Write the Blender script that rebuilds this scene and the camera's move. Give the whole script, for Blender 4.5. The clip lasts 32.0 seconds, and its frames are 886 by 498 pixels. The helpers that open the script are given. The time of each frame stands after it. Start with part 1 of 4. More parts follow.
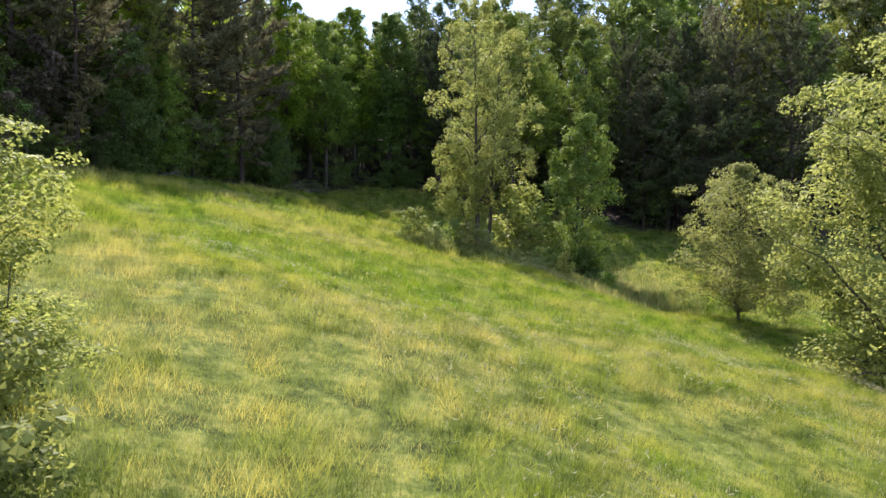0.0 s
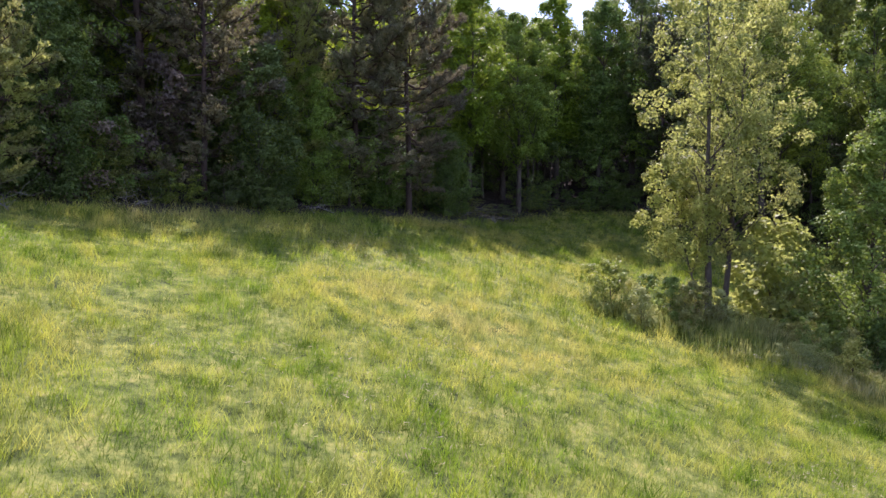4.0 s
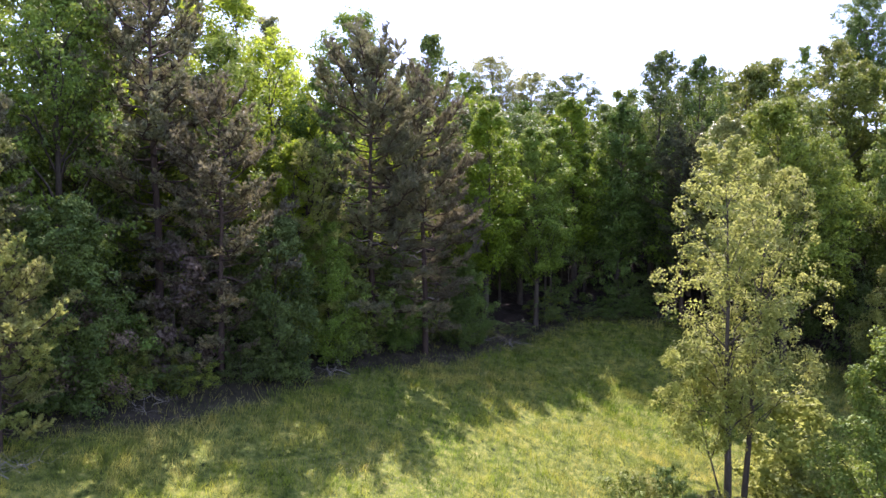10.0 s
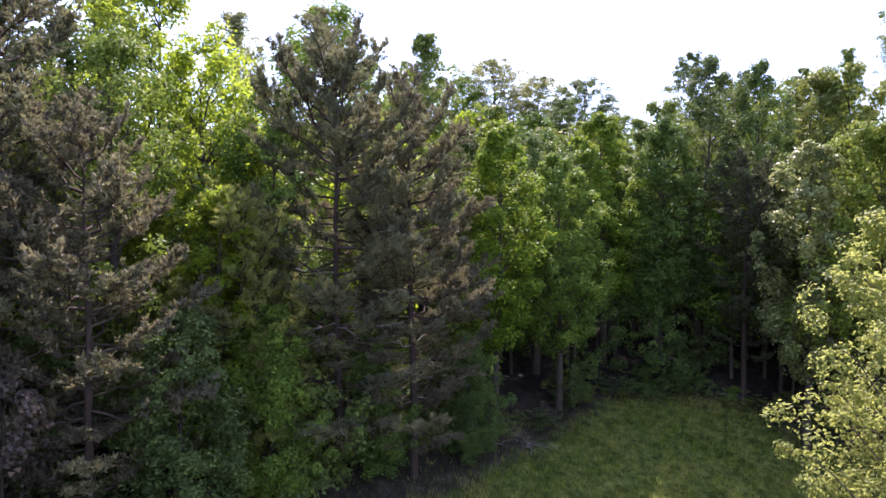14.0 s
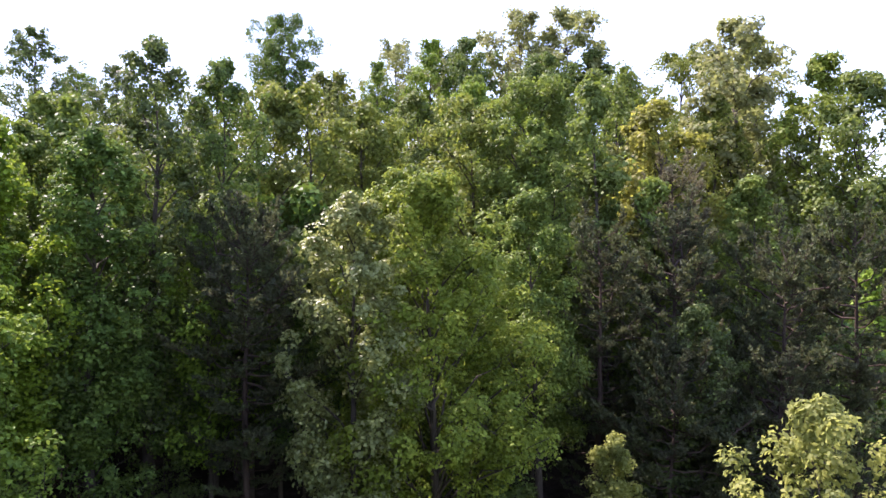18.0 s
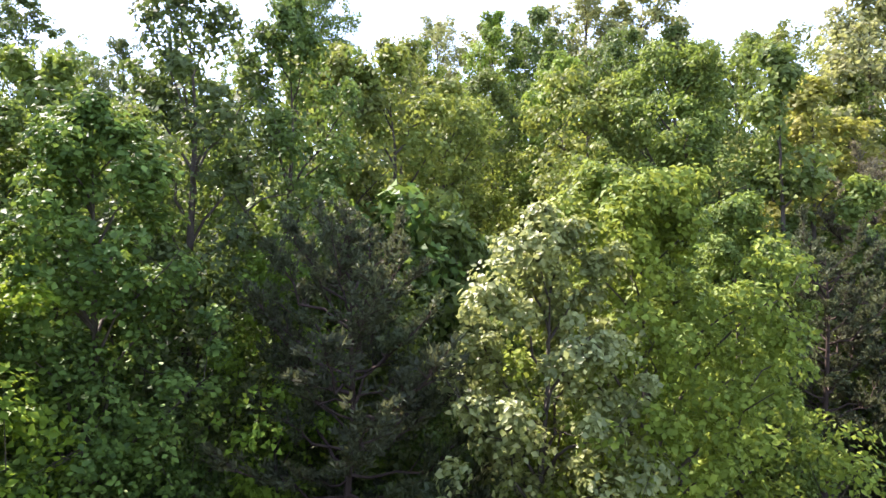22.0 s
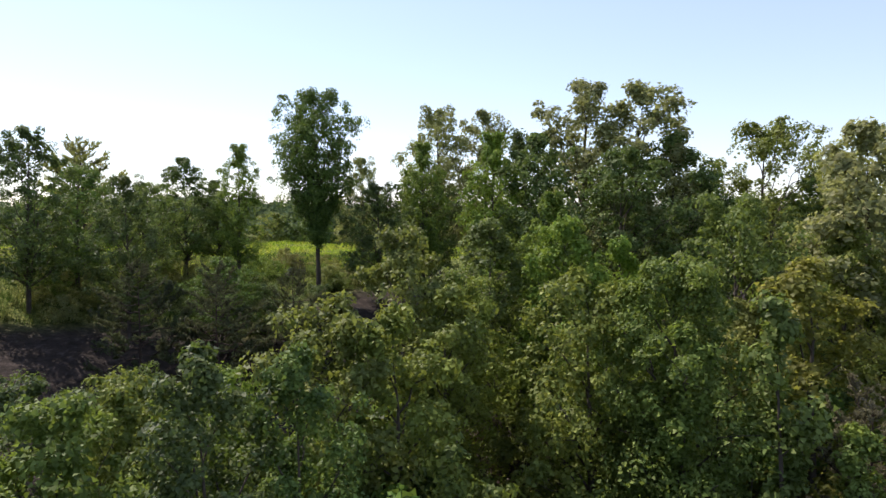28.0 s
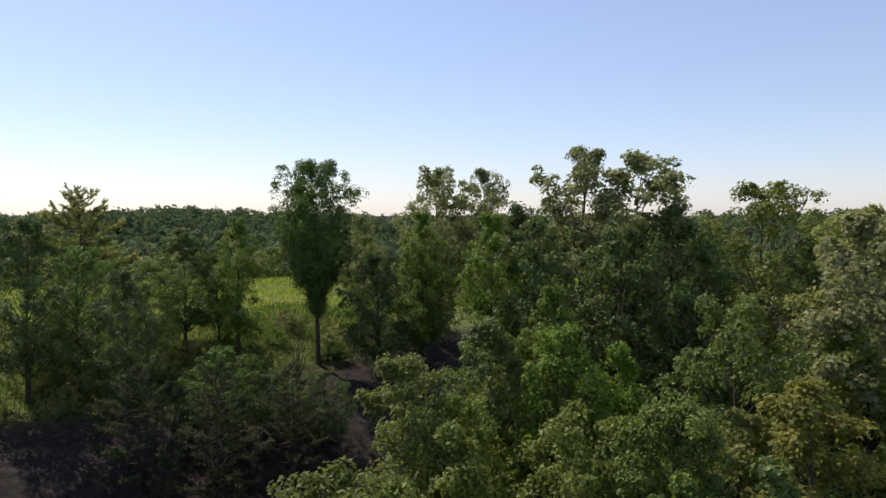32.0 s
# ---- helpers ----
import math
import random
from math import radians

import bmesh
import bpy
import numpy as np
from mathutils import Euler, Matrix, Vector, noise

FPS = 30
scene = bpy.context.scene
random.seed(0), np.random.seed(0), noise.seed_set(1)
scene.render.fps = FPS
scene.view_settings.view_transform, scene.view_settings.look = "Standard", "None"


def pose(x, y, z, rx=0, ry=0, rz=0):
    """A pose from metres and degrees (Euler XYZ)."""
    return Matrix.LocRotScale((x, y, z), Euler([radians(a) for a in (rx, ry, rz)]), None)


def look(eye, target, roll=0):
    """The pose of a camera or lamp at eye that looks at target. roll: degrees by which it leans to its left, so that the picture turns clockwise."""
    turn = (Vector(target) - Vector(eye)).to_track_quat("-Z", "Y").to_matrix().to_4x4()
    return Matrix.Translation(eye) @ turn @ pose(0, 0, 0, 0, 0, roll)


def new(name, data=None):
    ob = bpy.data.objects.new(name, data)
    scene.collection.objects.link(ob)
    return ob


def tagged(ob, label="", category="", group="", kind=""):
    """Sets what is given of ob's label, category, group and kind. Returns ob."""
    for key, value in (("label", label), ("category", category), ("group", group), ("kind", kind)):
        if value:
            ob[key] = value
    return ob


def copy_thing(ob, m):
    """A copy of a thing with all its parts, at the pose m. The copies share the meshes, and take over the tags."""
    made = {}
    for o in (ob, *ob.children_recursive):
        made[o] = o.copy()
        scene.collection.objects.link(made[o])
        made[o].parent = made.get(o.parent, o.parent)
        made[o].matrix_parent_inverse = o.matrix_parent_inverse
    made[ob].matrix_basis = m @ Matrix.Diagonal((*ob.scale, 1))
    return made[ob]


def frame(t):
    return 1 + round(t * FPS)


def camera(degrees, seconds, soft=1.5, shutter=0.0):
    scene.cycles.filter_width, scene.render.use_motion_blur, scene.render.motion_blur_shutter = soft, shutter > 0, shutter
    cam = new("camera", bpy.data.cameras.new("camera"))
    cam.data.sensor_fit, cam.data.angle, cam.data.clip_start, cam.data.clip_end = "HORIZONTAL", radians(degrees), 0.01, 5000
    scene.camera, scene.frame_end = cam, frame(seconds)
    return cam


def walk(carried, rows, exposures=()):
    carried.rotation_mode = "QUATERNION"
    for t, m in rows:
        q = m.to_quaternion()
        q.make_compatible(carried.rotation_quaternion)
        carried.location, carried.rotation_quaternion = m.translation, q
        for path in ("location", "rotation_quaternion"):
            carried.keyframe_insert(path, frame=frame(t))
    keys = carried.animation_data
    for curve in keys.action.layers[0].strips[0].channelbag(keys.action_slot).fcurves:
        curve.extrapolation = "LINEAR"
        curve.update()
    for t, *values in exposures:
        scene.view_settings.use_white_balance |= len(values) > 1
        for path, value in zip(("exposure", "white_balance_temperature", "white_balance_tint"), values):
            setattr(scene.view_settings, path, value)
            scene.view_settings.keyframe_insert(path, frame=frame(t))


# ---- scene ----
cam = camera(65.1, 32.0)
walk(cam, [
    (0.0, pose(-4.04, -9.86, -1.72, 87.08, -0.03, -16.47)),
    (0.5, pose(-2.84, -7.88, -1.79, 87.18, -0.05, -9.60)),
    (1.0, pose(-1.89, -5.71, -1.86, 87.32, 0.05, -9.52)),
    (1.5, pose(-1.09, -3.49, -1.89, 87.42, 0.11, -9.52)),
    (2.0, pose(-0.49, -1.64, -1.77, 87.42, 0.07, -9.49)),
    (2.5, pose(-0.26, -0.54, -1.34, 87.40, -0.07, -4.29)),
    (3.0, pose(-0.26, -0.19, -0.60, 87.43, -0.15, -0.60)),
    (3.5, pose(-0.28, -0.15, -0.21, 87.34, -0.06, -0.66)),
    (4.0, pose(-0.31, -0.10, 0.16, 87.31, -0.10, 2.21)),
    (4.5, pose(-0.30, -0.09, 0.98, 87.35, -0.04, 3.03)),
    (6.5, pose(-0.31, -0.35, 1.71, 87.53, -0.03, 3.72)),
    (7.0, pose(-0.27, -0.33, 2.28, 87.62, 0.01, 3.76)),
    (7.5, pose(-0.24, -0.31, 3.13, 87.75, 0.04, 3.76)),
    (8.0, pose(-0.22, -0.29, 4.05, 87.83, -0.00, 3.79)),
    (8.5, pose(-0.21, -0.27, 4.99, 87.86, 0.01, 3.80)),
    (9.0, pose(-0.18, -0.24, 5.94, 87.84, -0.01, 3.80)),
    (9.5, pose(-0.15, -0.07, 6.84, 87.81, -0.04, 3.83)),
    (10.0, pose(-0.20, 0.31, 7.69, 87.76, 0.00, 3.76)),
    (10.5, pose(-0.24, 0.96, 8.46, 87.74, 0.03, 3.74)),
    (11.0, pose(-0.32, 1.88, 9.14, 87.74, 0.02, 3.69)),
    (11.5, pose(-0.39, 2.96, 9.52, 87.74, -0.03, 3.70)),
    (12.0, pose(-0.50, 4.25, 9.53, 87.75, -0.05, 3.65)),
    (12.5, pose(-0.59, 5.67, 9.51, 87.76, -0.06, 3.62)),
    (13.0, pose(-0.67, 7.34, 9.56, 87.77, -0.06, 3.61)),
    (13.5, pose(-0.76, 9.33, 9.93, 87.79, -0.06, 3.59)),
    (15.5, pose(-1.66, 18.15, 12.60, 88.01, 0.19, -5.16)),
    (16.0, pose(-1.85, 20.40, 13.09, 88.02, 0.13, -10.78)),
    (16.5, pose(-1.91, 22.64, 13.34, 88.00, 0.09, -10.78)),
    (17.0, pose(-1.68, 24.84, 13.44, 87.91, 0.20, -22.71)),
    (17.5, pose(-1.53, 27.19, 13.51, 87.83, 0.18, -46.64)),
    (18.0, pose(-1.13, 29.80, 13.62, 87.81, 0.06, -50.48)),
    (18.5, pose(-0.45, 32.08, 13.72, 87.76, 0.05, -50.50)),
    (19.0, pose(0.43, 34.20, 13.85, 87.70, 0.03, -50.45)),
    (19.5, pose(1.51, 36.23, 14.01, 87.65, 0.06, -50.37)),
    (20.0, pose(2.53, 38.06, 14.16, 87.64, 0.01, -50.30)),
    (20.5, pose(3.19, 39.34, 14.24, 87.61, 0.06, -50.35)),
    (21.0, pose(3.54, 40.01, 14.24, 87.58, 0.06, -50.31)),
    (21.5, pose(3.59, 40.20, 14.17, 87.53, 0.05, -50.26)),
    (22.0, pose(3.60, 40.32, 14.38, 87.44, -0.02, -50.24)),
    (22.5, pose(3.59, 40.37, 15.08, 87.39, -0.05, -50.27)),
    (23.0, pose(3.59, 40.37, 15.98, 87.36, -0.03, -50.22)),
    (23.5, pose(3.50, 40.42, 16.87, 87.34, -0.06, -50.24)),
    (24.0, pose(3.42, 40.47, 17.72, 87.34, -0.05, -50.25)),
    (24.5, pose(3.41, 40.47, 18.55, 87.33, -0.01, -50.15)),
    (25.0, pose(3.41, 40.47, 19.38, 87.34, -0.02, -50.16)),
    (25.5, pose(3.43, 40.46, 20.22, 87.32, -0.12, -50.15)),
    (27.5, pose(3.58, 40.51, 23.74, 87.21, -0.05, -50.34)),
    (28.0, pose(3.60, 40.54, 24.63, 87.20, -0.05, -50.36)),
    (28.5, pose(3.64, 40.60, 25.51, 87.21, -0.06, -50.39)),
    (29.0, pose(3.68, 40.63, 26.36, 87.23, -0.05, -50.40)),
    (29.5, pose(3.70, 40.66, 27.19, 87.23, -0.02, -50.41)),
    (30.0, pose(3.70, 40.67, 27.91, 87.23, -0.03, -50.43)),
    (30.5, pose(3.73, 40.67, 28.67, 87.22, -0.05, -50.43)),
    (31.0, pose(3.76, 40.71, 29.60, 87.19, -0.02, -50.46)),
    (31.5, pose(3.78, 40.74, 30.56, 87.16, 0.04, -50.47)),
    (32.0, pose(3.80, 40.77, 31.53, 87.12, 0.08, -50.48)),
], [(0, 1.36, 6100, 19), (1, 1.2, 6000, 21), (2, 1.47, 5750, 36), (3, 1.47, 5800, 37), (9, 1.8, 5920, 36), (13, 1.75, 5900, 36), (16, 1.5, 5950, 37), (18, 1.75, 6100, 33), (20, 2.3, 6250, 29), (22.5, 2.1, 6150, 26), (25.5, 1.25, 6300, 20), (27.5, 0.68, 6300, 20), (32, 0.0, 6100, 20)])
# ---- light ----
SUN_AZIMUTH, SUN_HEIGHT = radians(3), radians(50)
sun_way = Vector((math.sin(SUN_AZIMUTH) * math.cos(SUN_HEIGHT), math.cos(SUN_AZIMUTH) * math.cos(SUN_HEIGHT), math.sin(SUN_HEIGHT)))
sky_world = bpy.data.worlds.new("sky")
scene.world = sky_world
sky_world.use_nodes = True
sky = sky_world.node_tree.nodes.new("ShaderNodeTexSky")
sky.sky_type, sky.sun_disc = "NISHITA", False
sky.sun_elevation, sky.sun_rotation = SUN_HEIGHT, SUN_AZIMUTH
sky.air_density, sky.dust_density, sky.ozone_density = 1.0, 0.35, 1.0
veil = sky_world.node_tree.nodes.new("ShaderNodeMixRGB")  # thin even summer haze over the whole sky
veil.inputs[0].default_value, veil.inputs[2].default_value = 0.25, (5.9, 6.7, 8.1, 1)
sky_world.node_tree.links.new(sky.outputs[0], veil.inputs[1])
sky_world.node_tree.links.new(veil.outputs[0], sky_world.node_tree.nodes["Background"].inputs[0])
sky_world.node_tree.nodes["Background"].inputs[1].default_value = 0.125
sun = new("sun", bpy.data.lights.new("sun", "SUN"))
sun.data.energy, sun.data.angle, sun.data.color = 5.0, radians(0.53), (1.0, 0.91, 0.77)
sun.matrix_world = look(sun_way * 200, (0, 0, 0))


# ---- materials ----
def material(name):
    m = bpy.data.materials.new(name)
    m.use_nodes = True
    t = m.node_tree
    t.nodes.clear()
    return m, t.nodes, t.links


def ramp(nodes, stops):
    r = nodes.new("ShaderNodeValToRGB")
    for k, (at, colour) in enumerate(stops):
        e = r.color_ramp.elements[k] if k < 2 else r.color_ramp.elements.new(at)
        e.position, e.color = at, (*colour, 1)
    return r


def leaf_material(name, dark, light, through_colour, clear=0.45, rough=0.62, gloss=0.16):
    """Leaves: gloss on the face, light shining through, each leaf and each tree a little different."""
    m, nodes, links = material(name)
    geo, info = nodes.new("ShaderNodeNewGeometry"), nodes.new("ShaderNodeObjectInfo")
    tint = ramp(nodes, [(0.0, dark), (0.75, light), (1.0, tuple(min(1, c * 1.25) for c in light))])
    links.new(geo.outputs["Random Per Island"], tint.inputs[0])
    hsv = nodes.new("ShaderNodeHueSaturation")
    links.new(tint.outputs[0], hsv.inputs["Color"])
    for socket, low, high in (("Hue", 0.485, 0.51), ("Value", 0.78, 1.2), ("Saturation", 0.85, 1.1)):
        span = nodes.new("ShaderNodeMapRange")
        span.inputs["To Min"].default_value, span.inputs["To Max"].default_value = low, high
        links.new(info.outputs["Random"], span.inputs["Value"])
        links.new(span.outputs[0], hsv.inputs[socket])
    spray = nodes.new("ShaderNodeTexNoise")
    spray.inputs["Scale"].default_value, spray.inputs["Detail"].default_value = 0.9, 3
    links.new(geo.outputs["Position"], spray.inputs["Vector"])
    sprays = ramp(nodes, [(0.3, (0.62, 0.68, 0.72)), (0.5, (1, 1, 1)), (0.7, (1.4, 1.28, 1.1))])
    links.new(spray.outputs["Fac"], sprays.inputs[0])
    mottled = nodes.new("ShaderNodeMixRGB")
    mottled.blend_type, mottled.inputs[0].default_value = "MULTIPLY", 1.0
    links.new(hsv.outputs[0], mottled.inputs[1])
    links.new(sprays.outputs[0], mottled.inputs[2])
    hsv = mottled
    face = nodes.new("ShaderNodeBsdfPrincipled")
    face.inputs["Roughness"].default_value, face.inputs["Specular IOR Level"].default_value = rough, gloss
    links.new(hsv.outputs[0], face.inputs["Base Color"])
    tone = nodes.new("ShaderNodeMixRGB")
    tone.blend_type, tone.inputs[0].default_value = "MIX", 0.65
    tone.inputs[2].default_value = (*through_colour, 1)
    links.new(hsv.outputs[0], tone.inputs[1])
    back = nodes.new("ShaderNodeBsdfTranslucent")
    links.new(tone.outputs[0], back.inputs[0])
    mix, out = nodes.new("ShaderNodeMixShader"), nodes.new("ShaderNodeOutputMaterial")
    mix.inputs[0].default_value = clear
    links.new(face.outputs[0], mix.inputs[1])
    links.new(back.outputs[0], mix.inputs[2])
    links.new(mix.outputs[0], out.inputs[0])
    return m


def rough_material(name, stops, scale, detail_scale, bump=0.3, rough=0.9, stretch=(1, 1, 1)):
    """Bark, soil and litter: two scales of noise in the colour, and a bump."""
    m, nodes, links = material(name)
    place, put = nodes.new("ShaderNodeTexCoord"), nodes.new("ShaderNodeMapping")
    put.inputs["Scale"].default_value = stretch
    links.new(place.outputs["Object"], put.inputs[0])
    big, fine = nodes.new("ShaderNodeTexNoise"), nodes.new("ShaderNodeTexNoise")
    big.inputs["Scale"].default_value, fine.inputs["Scale"].default_value = scale, detail_scale
    big.inputs["Detail"].default_value, fine.inputs["Detail"].default_value = 4, 6
    for n in (big, fine):
        links.new(put.outputs[0], n.inputs["Vector"])
    both = nodes.new("ShaderNodeMath")
    both.operation = "MULTIPLY_ADD"
    both.inputs[1].default_value = 0.55
    links.new(big.outputs["Fac"], both.inputs[0])
    half = nodes.new("ShaderNodeMath")
    half.operation, half.inputs[1].default_value = "MULTIPLY", 0.45
    links.new(fine.outputs["Fac"], half.inputs[0])
    links.new(half.outputs[0], both.inputs[2])
    tint = ramp(nodes, stops)
    links.new(both.outputs[0], tint.inputs[0])
    lift = nodes.new("ShaderNodeBump")
    lift.inputs["Strength"].default_value, lift.inputs["Distance"].default_value = bump, 0.05
    links.new(fine.outputs["Fac"], lift.inputs["Height"])
    face, out = nodes.new("ShaderNodeBsdfPrincipled"), nodes.new("ShaderNodeOutputMaterial")
    face.inputs["Roughness"].default_value = rough
    face.inputs["Specular IOR Level"].default_value = 0.2
    links.new(tint.outputs[0], face.inputs["Base Color"])
    links.new(lift.outputs[0], face.inputs["Normal"])
    links.new(face.outputs[0], out.inputs[0])
    return m


LEAF = {
    "dark": leaf_material("dark_green_leaf", (0.039, 0.067, 0.018), (0.106, 0.160, 0.039), (0.25, 0.36, 0.05), 0.24, 0.55, 0.13),
    "mid": leaf_material("green_leaf", (0.061, 0.100, 0.017), (0.140, 0.201, 0.039), (0.36, 0.48, 0.06), 0.27, 0.55, 0.13),
    "fresh": leaf_material("fresh_green_leaf", (0.057, 0.093, 0.012), (0.133, 0.190, 0.028), (0.40, 0.52, 0.05), 0.3, 0.55, 0.13),
    "olive": leaf_material("olive_leaf", (0.071, 0.097, 0.018), (0.159, 0.195, 0.041), (0.40, 0.46, 0.07), 0.27, 0.55, 0.13),
    "lime": leaf_material("lime_leaf", (0.11, 0.135, 0.026), (0.225, 0.25, 0.068), (0.50, 0.53, 0.13), 0.45, 0.55, 0.13),
    "bright": leaf_material("bright_green_leaf", (0.085, 0.135, 0.01), (0.185, 0.26, 0.025), (0.48, 0.62, 0.03), 0.56, 0.55, 0.13),
    "gold": leaf_material("golden_green_leaf", (0.095, 0.105, 0.02), (0.205, 0.21, 0.045), (0.47, 0.48, 0.07), 0.45, 0.55, 0.13),
    "pale": leaf_material("pale_leaf", (0.110, 0.131, 0.042), (0.231, 0.257, 0.100), (0.46, 0.49, 0.14), 0.36, 0.55, 0.13),
    "white": leaf_material("sunlit_whitish_leaf", (0.094, 0.121, 0.029), (0.220, 0.248, 0.083), (0.44, 0.48, 0.15), 0.34, 0.45, 0.35),
    "scrub": leaf_material("scrub_leaf", (0.09, 0.10, 0.026), (0.20, 0.215, 0.07), (0.42, 0.44, 0.10), 0.43, 0.55, 0.13),
    "dry": leaf_material("dry_leaf", (0.07, 0.055, 0.04), (0.16, 0.125, 0.09), (0.22, 0.17, 0.10), 0.25),
    "needle": leaf_material("pine_needle", (0.077, 0.081, 0.045), (0.189, 0.189, 0.109), (0.26, 0.25, 0.10), 0.3),
    # darker copy of the pine needle, the hollow's shade put into its colour
    "needle_shaded": leaf_material("shaded_pine_needle", (0.030, 0.040, 0.018), (0.082, 0.098, 0.048), (0.2, 0.22, 0.08), 0.25),
    "needle_brown": leaf_material("browned_pine_needle", (0.085, 0.078, 0.047), (0.182, 0.169, 0.101), (0.25, 0.23, 0.10), 0.3),
    "needle_bright": leaf_material("young_pine_needle", (0.12, 0.14, 0.04), (0.25, 0.275, 0.085), (0.44, 0.46, 0.11), 0.42),
    "hill": leaf_material("hillside_leaf", (0.045, 0.07, 0.035), (0.09, 0.125, 0.06), (0.18, 0.23, 0.08), 0.3, 0.8, 0.03),
}
BARK = rough_material("bark", [(0.3, (0.035, 0.028, 0.022)), (0.55, (0.085, 0.07, 0.055)), (0.75, (0.15, 0.13, 0.11))], 1.2, 14, 0.8, 0.95, (1, 1, 0.25))
PINE_BARK = rough_material("pine_bark", [(0.3, (0.03, 0.022, 0.018)), (0.6, (0.075, 0.052, 0.04)), (0.78, (0.13, 0.10, 0.08))], 1.5, 11, 0.9, 0.95, (1, 1, 0.4))
DEAD = rough_material("dead_wood", [(0.3, (0.12, 0.105, 0.09)), (0.55, (0.25, 0.225, 0.20)), (0.75, (0.38, 0.35, 0.32))], 2, 20, 0.5, 0.9, (1, 1, 0.3))


def grass_material(name, brown, green, lush, straw, clear=0.4):
    """Meadow grass: drifts of lush, yellowed and seeding grass, each blade a little different."""
    m, nodes, links = material(name)
    geo = nodes.new("ShaderNodeNewGeometry")
    drift, patch = nodes.new("ShaderNodeTexNoise"), nodes.new("ShaderNodeTexNoise")
    drift.inputs["Scale"].default_value, patch.inputs["Scale"].default_value = 0.10, 0.75
    drift.inputs["Detail"].default_value, patch.inputs["Detail"].default_value = 3, 4
    for n in (drift, patch):
        links.new(geo.outputs["Position"], n.inputs["Vector"])
    wide = ramp(nodes, [(0.42, lush), (0.5, green), (0.62, straw)])
    links.new(drift.outputs["Fac"], wide.inputs[0])
    near = ramp(nodes, [(0.42, lush), (0.5, green), (0.58, straw)])
    links.new(patch.outputs["Fac"], near.inputs[0])
    blend = nodes.new("ShaderNodeMixRGB")
    blend.inputs[0].default_value = 0.42
    links.new(wide.outputs[0], blend.inputs[1])
    links.new(near.outputs[0], blend.inputs[2])
    each = ramp(nodes, [(0.0, brown), (0.45, (0.85, 0.87, 0.8)), (0.8, (1.0, 1.0, 1.0)), (1.0, (1.0, 0.98, 0.95))])
    links.new(geo.outputs["Random Per Island"], each.inputs[0])
    tint = nodes.new("ShaderNodeMixRGB")
    tint.blend_type, tint.inputs[0].default_value = "MULTIPLY", 1.0
    links.new(blend.outputs[0], tint.inputs[1])
    links.new(each.outputs[0], tint.inputs[2])
    # tuft-scale noise puts the tufts' bright tops and dark gaps into the colour
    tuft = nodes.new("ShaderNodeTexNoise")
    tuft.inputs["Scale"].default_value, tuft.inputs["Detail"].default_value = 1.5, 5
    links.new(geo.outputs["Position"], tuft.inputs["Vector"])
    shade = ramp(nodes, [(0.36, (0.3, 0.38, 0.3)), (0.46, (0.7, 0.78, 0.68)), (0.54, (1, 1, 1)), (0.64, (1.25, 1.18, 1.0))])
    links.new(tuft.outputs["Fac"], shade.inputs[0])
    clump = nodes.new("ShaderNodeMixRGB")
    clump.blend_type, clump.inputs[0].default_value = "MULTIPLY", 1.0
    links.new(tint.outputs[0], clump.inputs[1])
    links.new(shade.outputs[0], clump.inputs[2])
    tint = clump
    face, back = nodes.new("ShaderNodeBsdfPrincipled"), nodes.new("ShaderNodeBsdfTranslucent")
    face.inputs["Roughness"].default_value, face.inputs["Specular IOR Level"].default_value = 0.6, 0.15
    links.new(tint.outputs[0], face.inputs["Base Color"])
    bright = nodes.new("ShaderNodeHueSaturation")
    bright.inputs["Value"].default_value, bright.inputs["Saturation"].default_value = 1.8, 1.06
    links.new(tint.outputs[0], bright.inputs["Color"])
    links.new(bright.outputs[0], back.inputs[0])
    mix, out = nodes.new("ShaderNodeMixShader"), nodes.new("ShaderNodeOutputMaterial")
    mix.inputs[0].default_value = clear
    links.new(face.outputs[0], mix.inputs[1])
    links.new(back.outputs[0], mix.inputs[2])
    links.new(mix.outputs[0], out.inputs[0])
    return m


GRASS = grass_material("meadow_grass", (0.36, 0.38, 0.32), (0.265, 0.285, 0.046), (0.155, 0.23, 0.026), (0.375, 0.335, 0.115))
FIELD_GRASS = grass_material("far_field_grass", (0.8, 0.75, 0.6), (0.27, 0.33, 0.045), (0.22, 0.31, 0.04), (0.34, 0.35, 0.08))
SEED = leaf_material("grass_seed_head", (0.18, 0.165, 0.10), (0.31, 0.285, 0.19), (0.4, 0.37, 0.22), 0.36)
WEEDS = grass_material("weeds", (0.5, 0.5, 0.42), (0.23, 0.25, 0.075), (0.15, 0.2, 0.05), (0.34, 0.32, 0.15))
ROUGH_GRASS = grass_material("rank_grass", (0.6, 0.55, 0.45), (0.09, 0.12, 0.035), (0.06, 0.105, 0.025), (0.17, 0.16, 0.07))


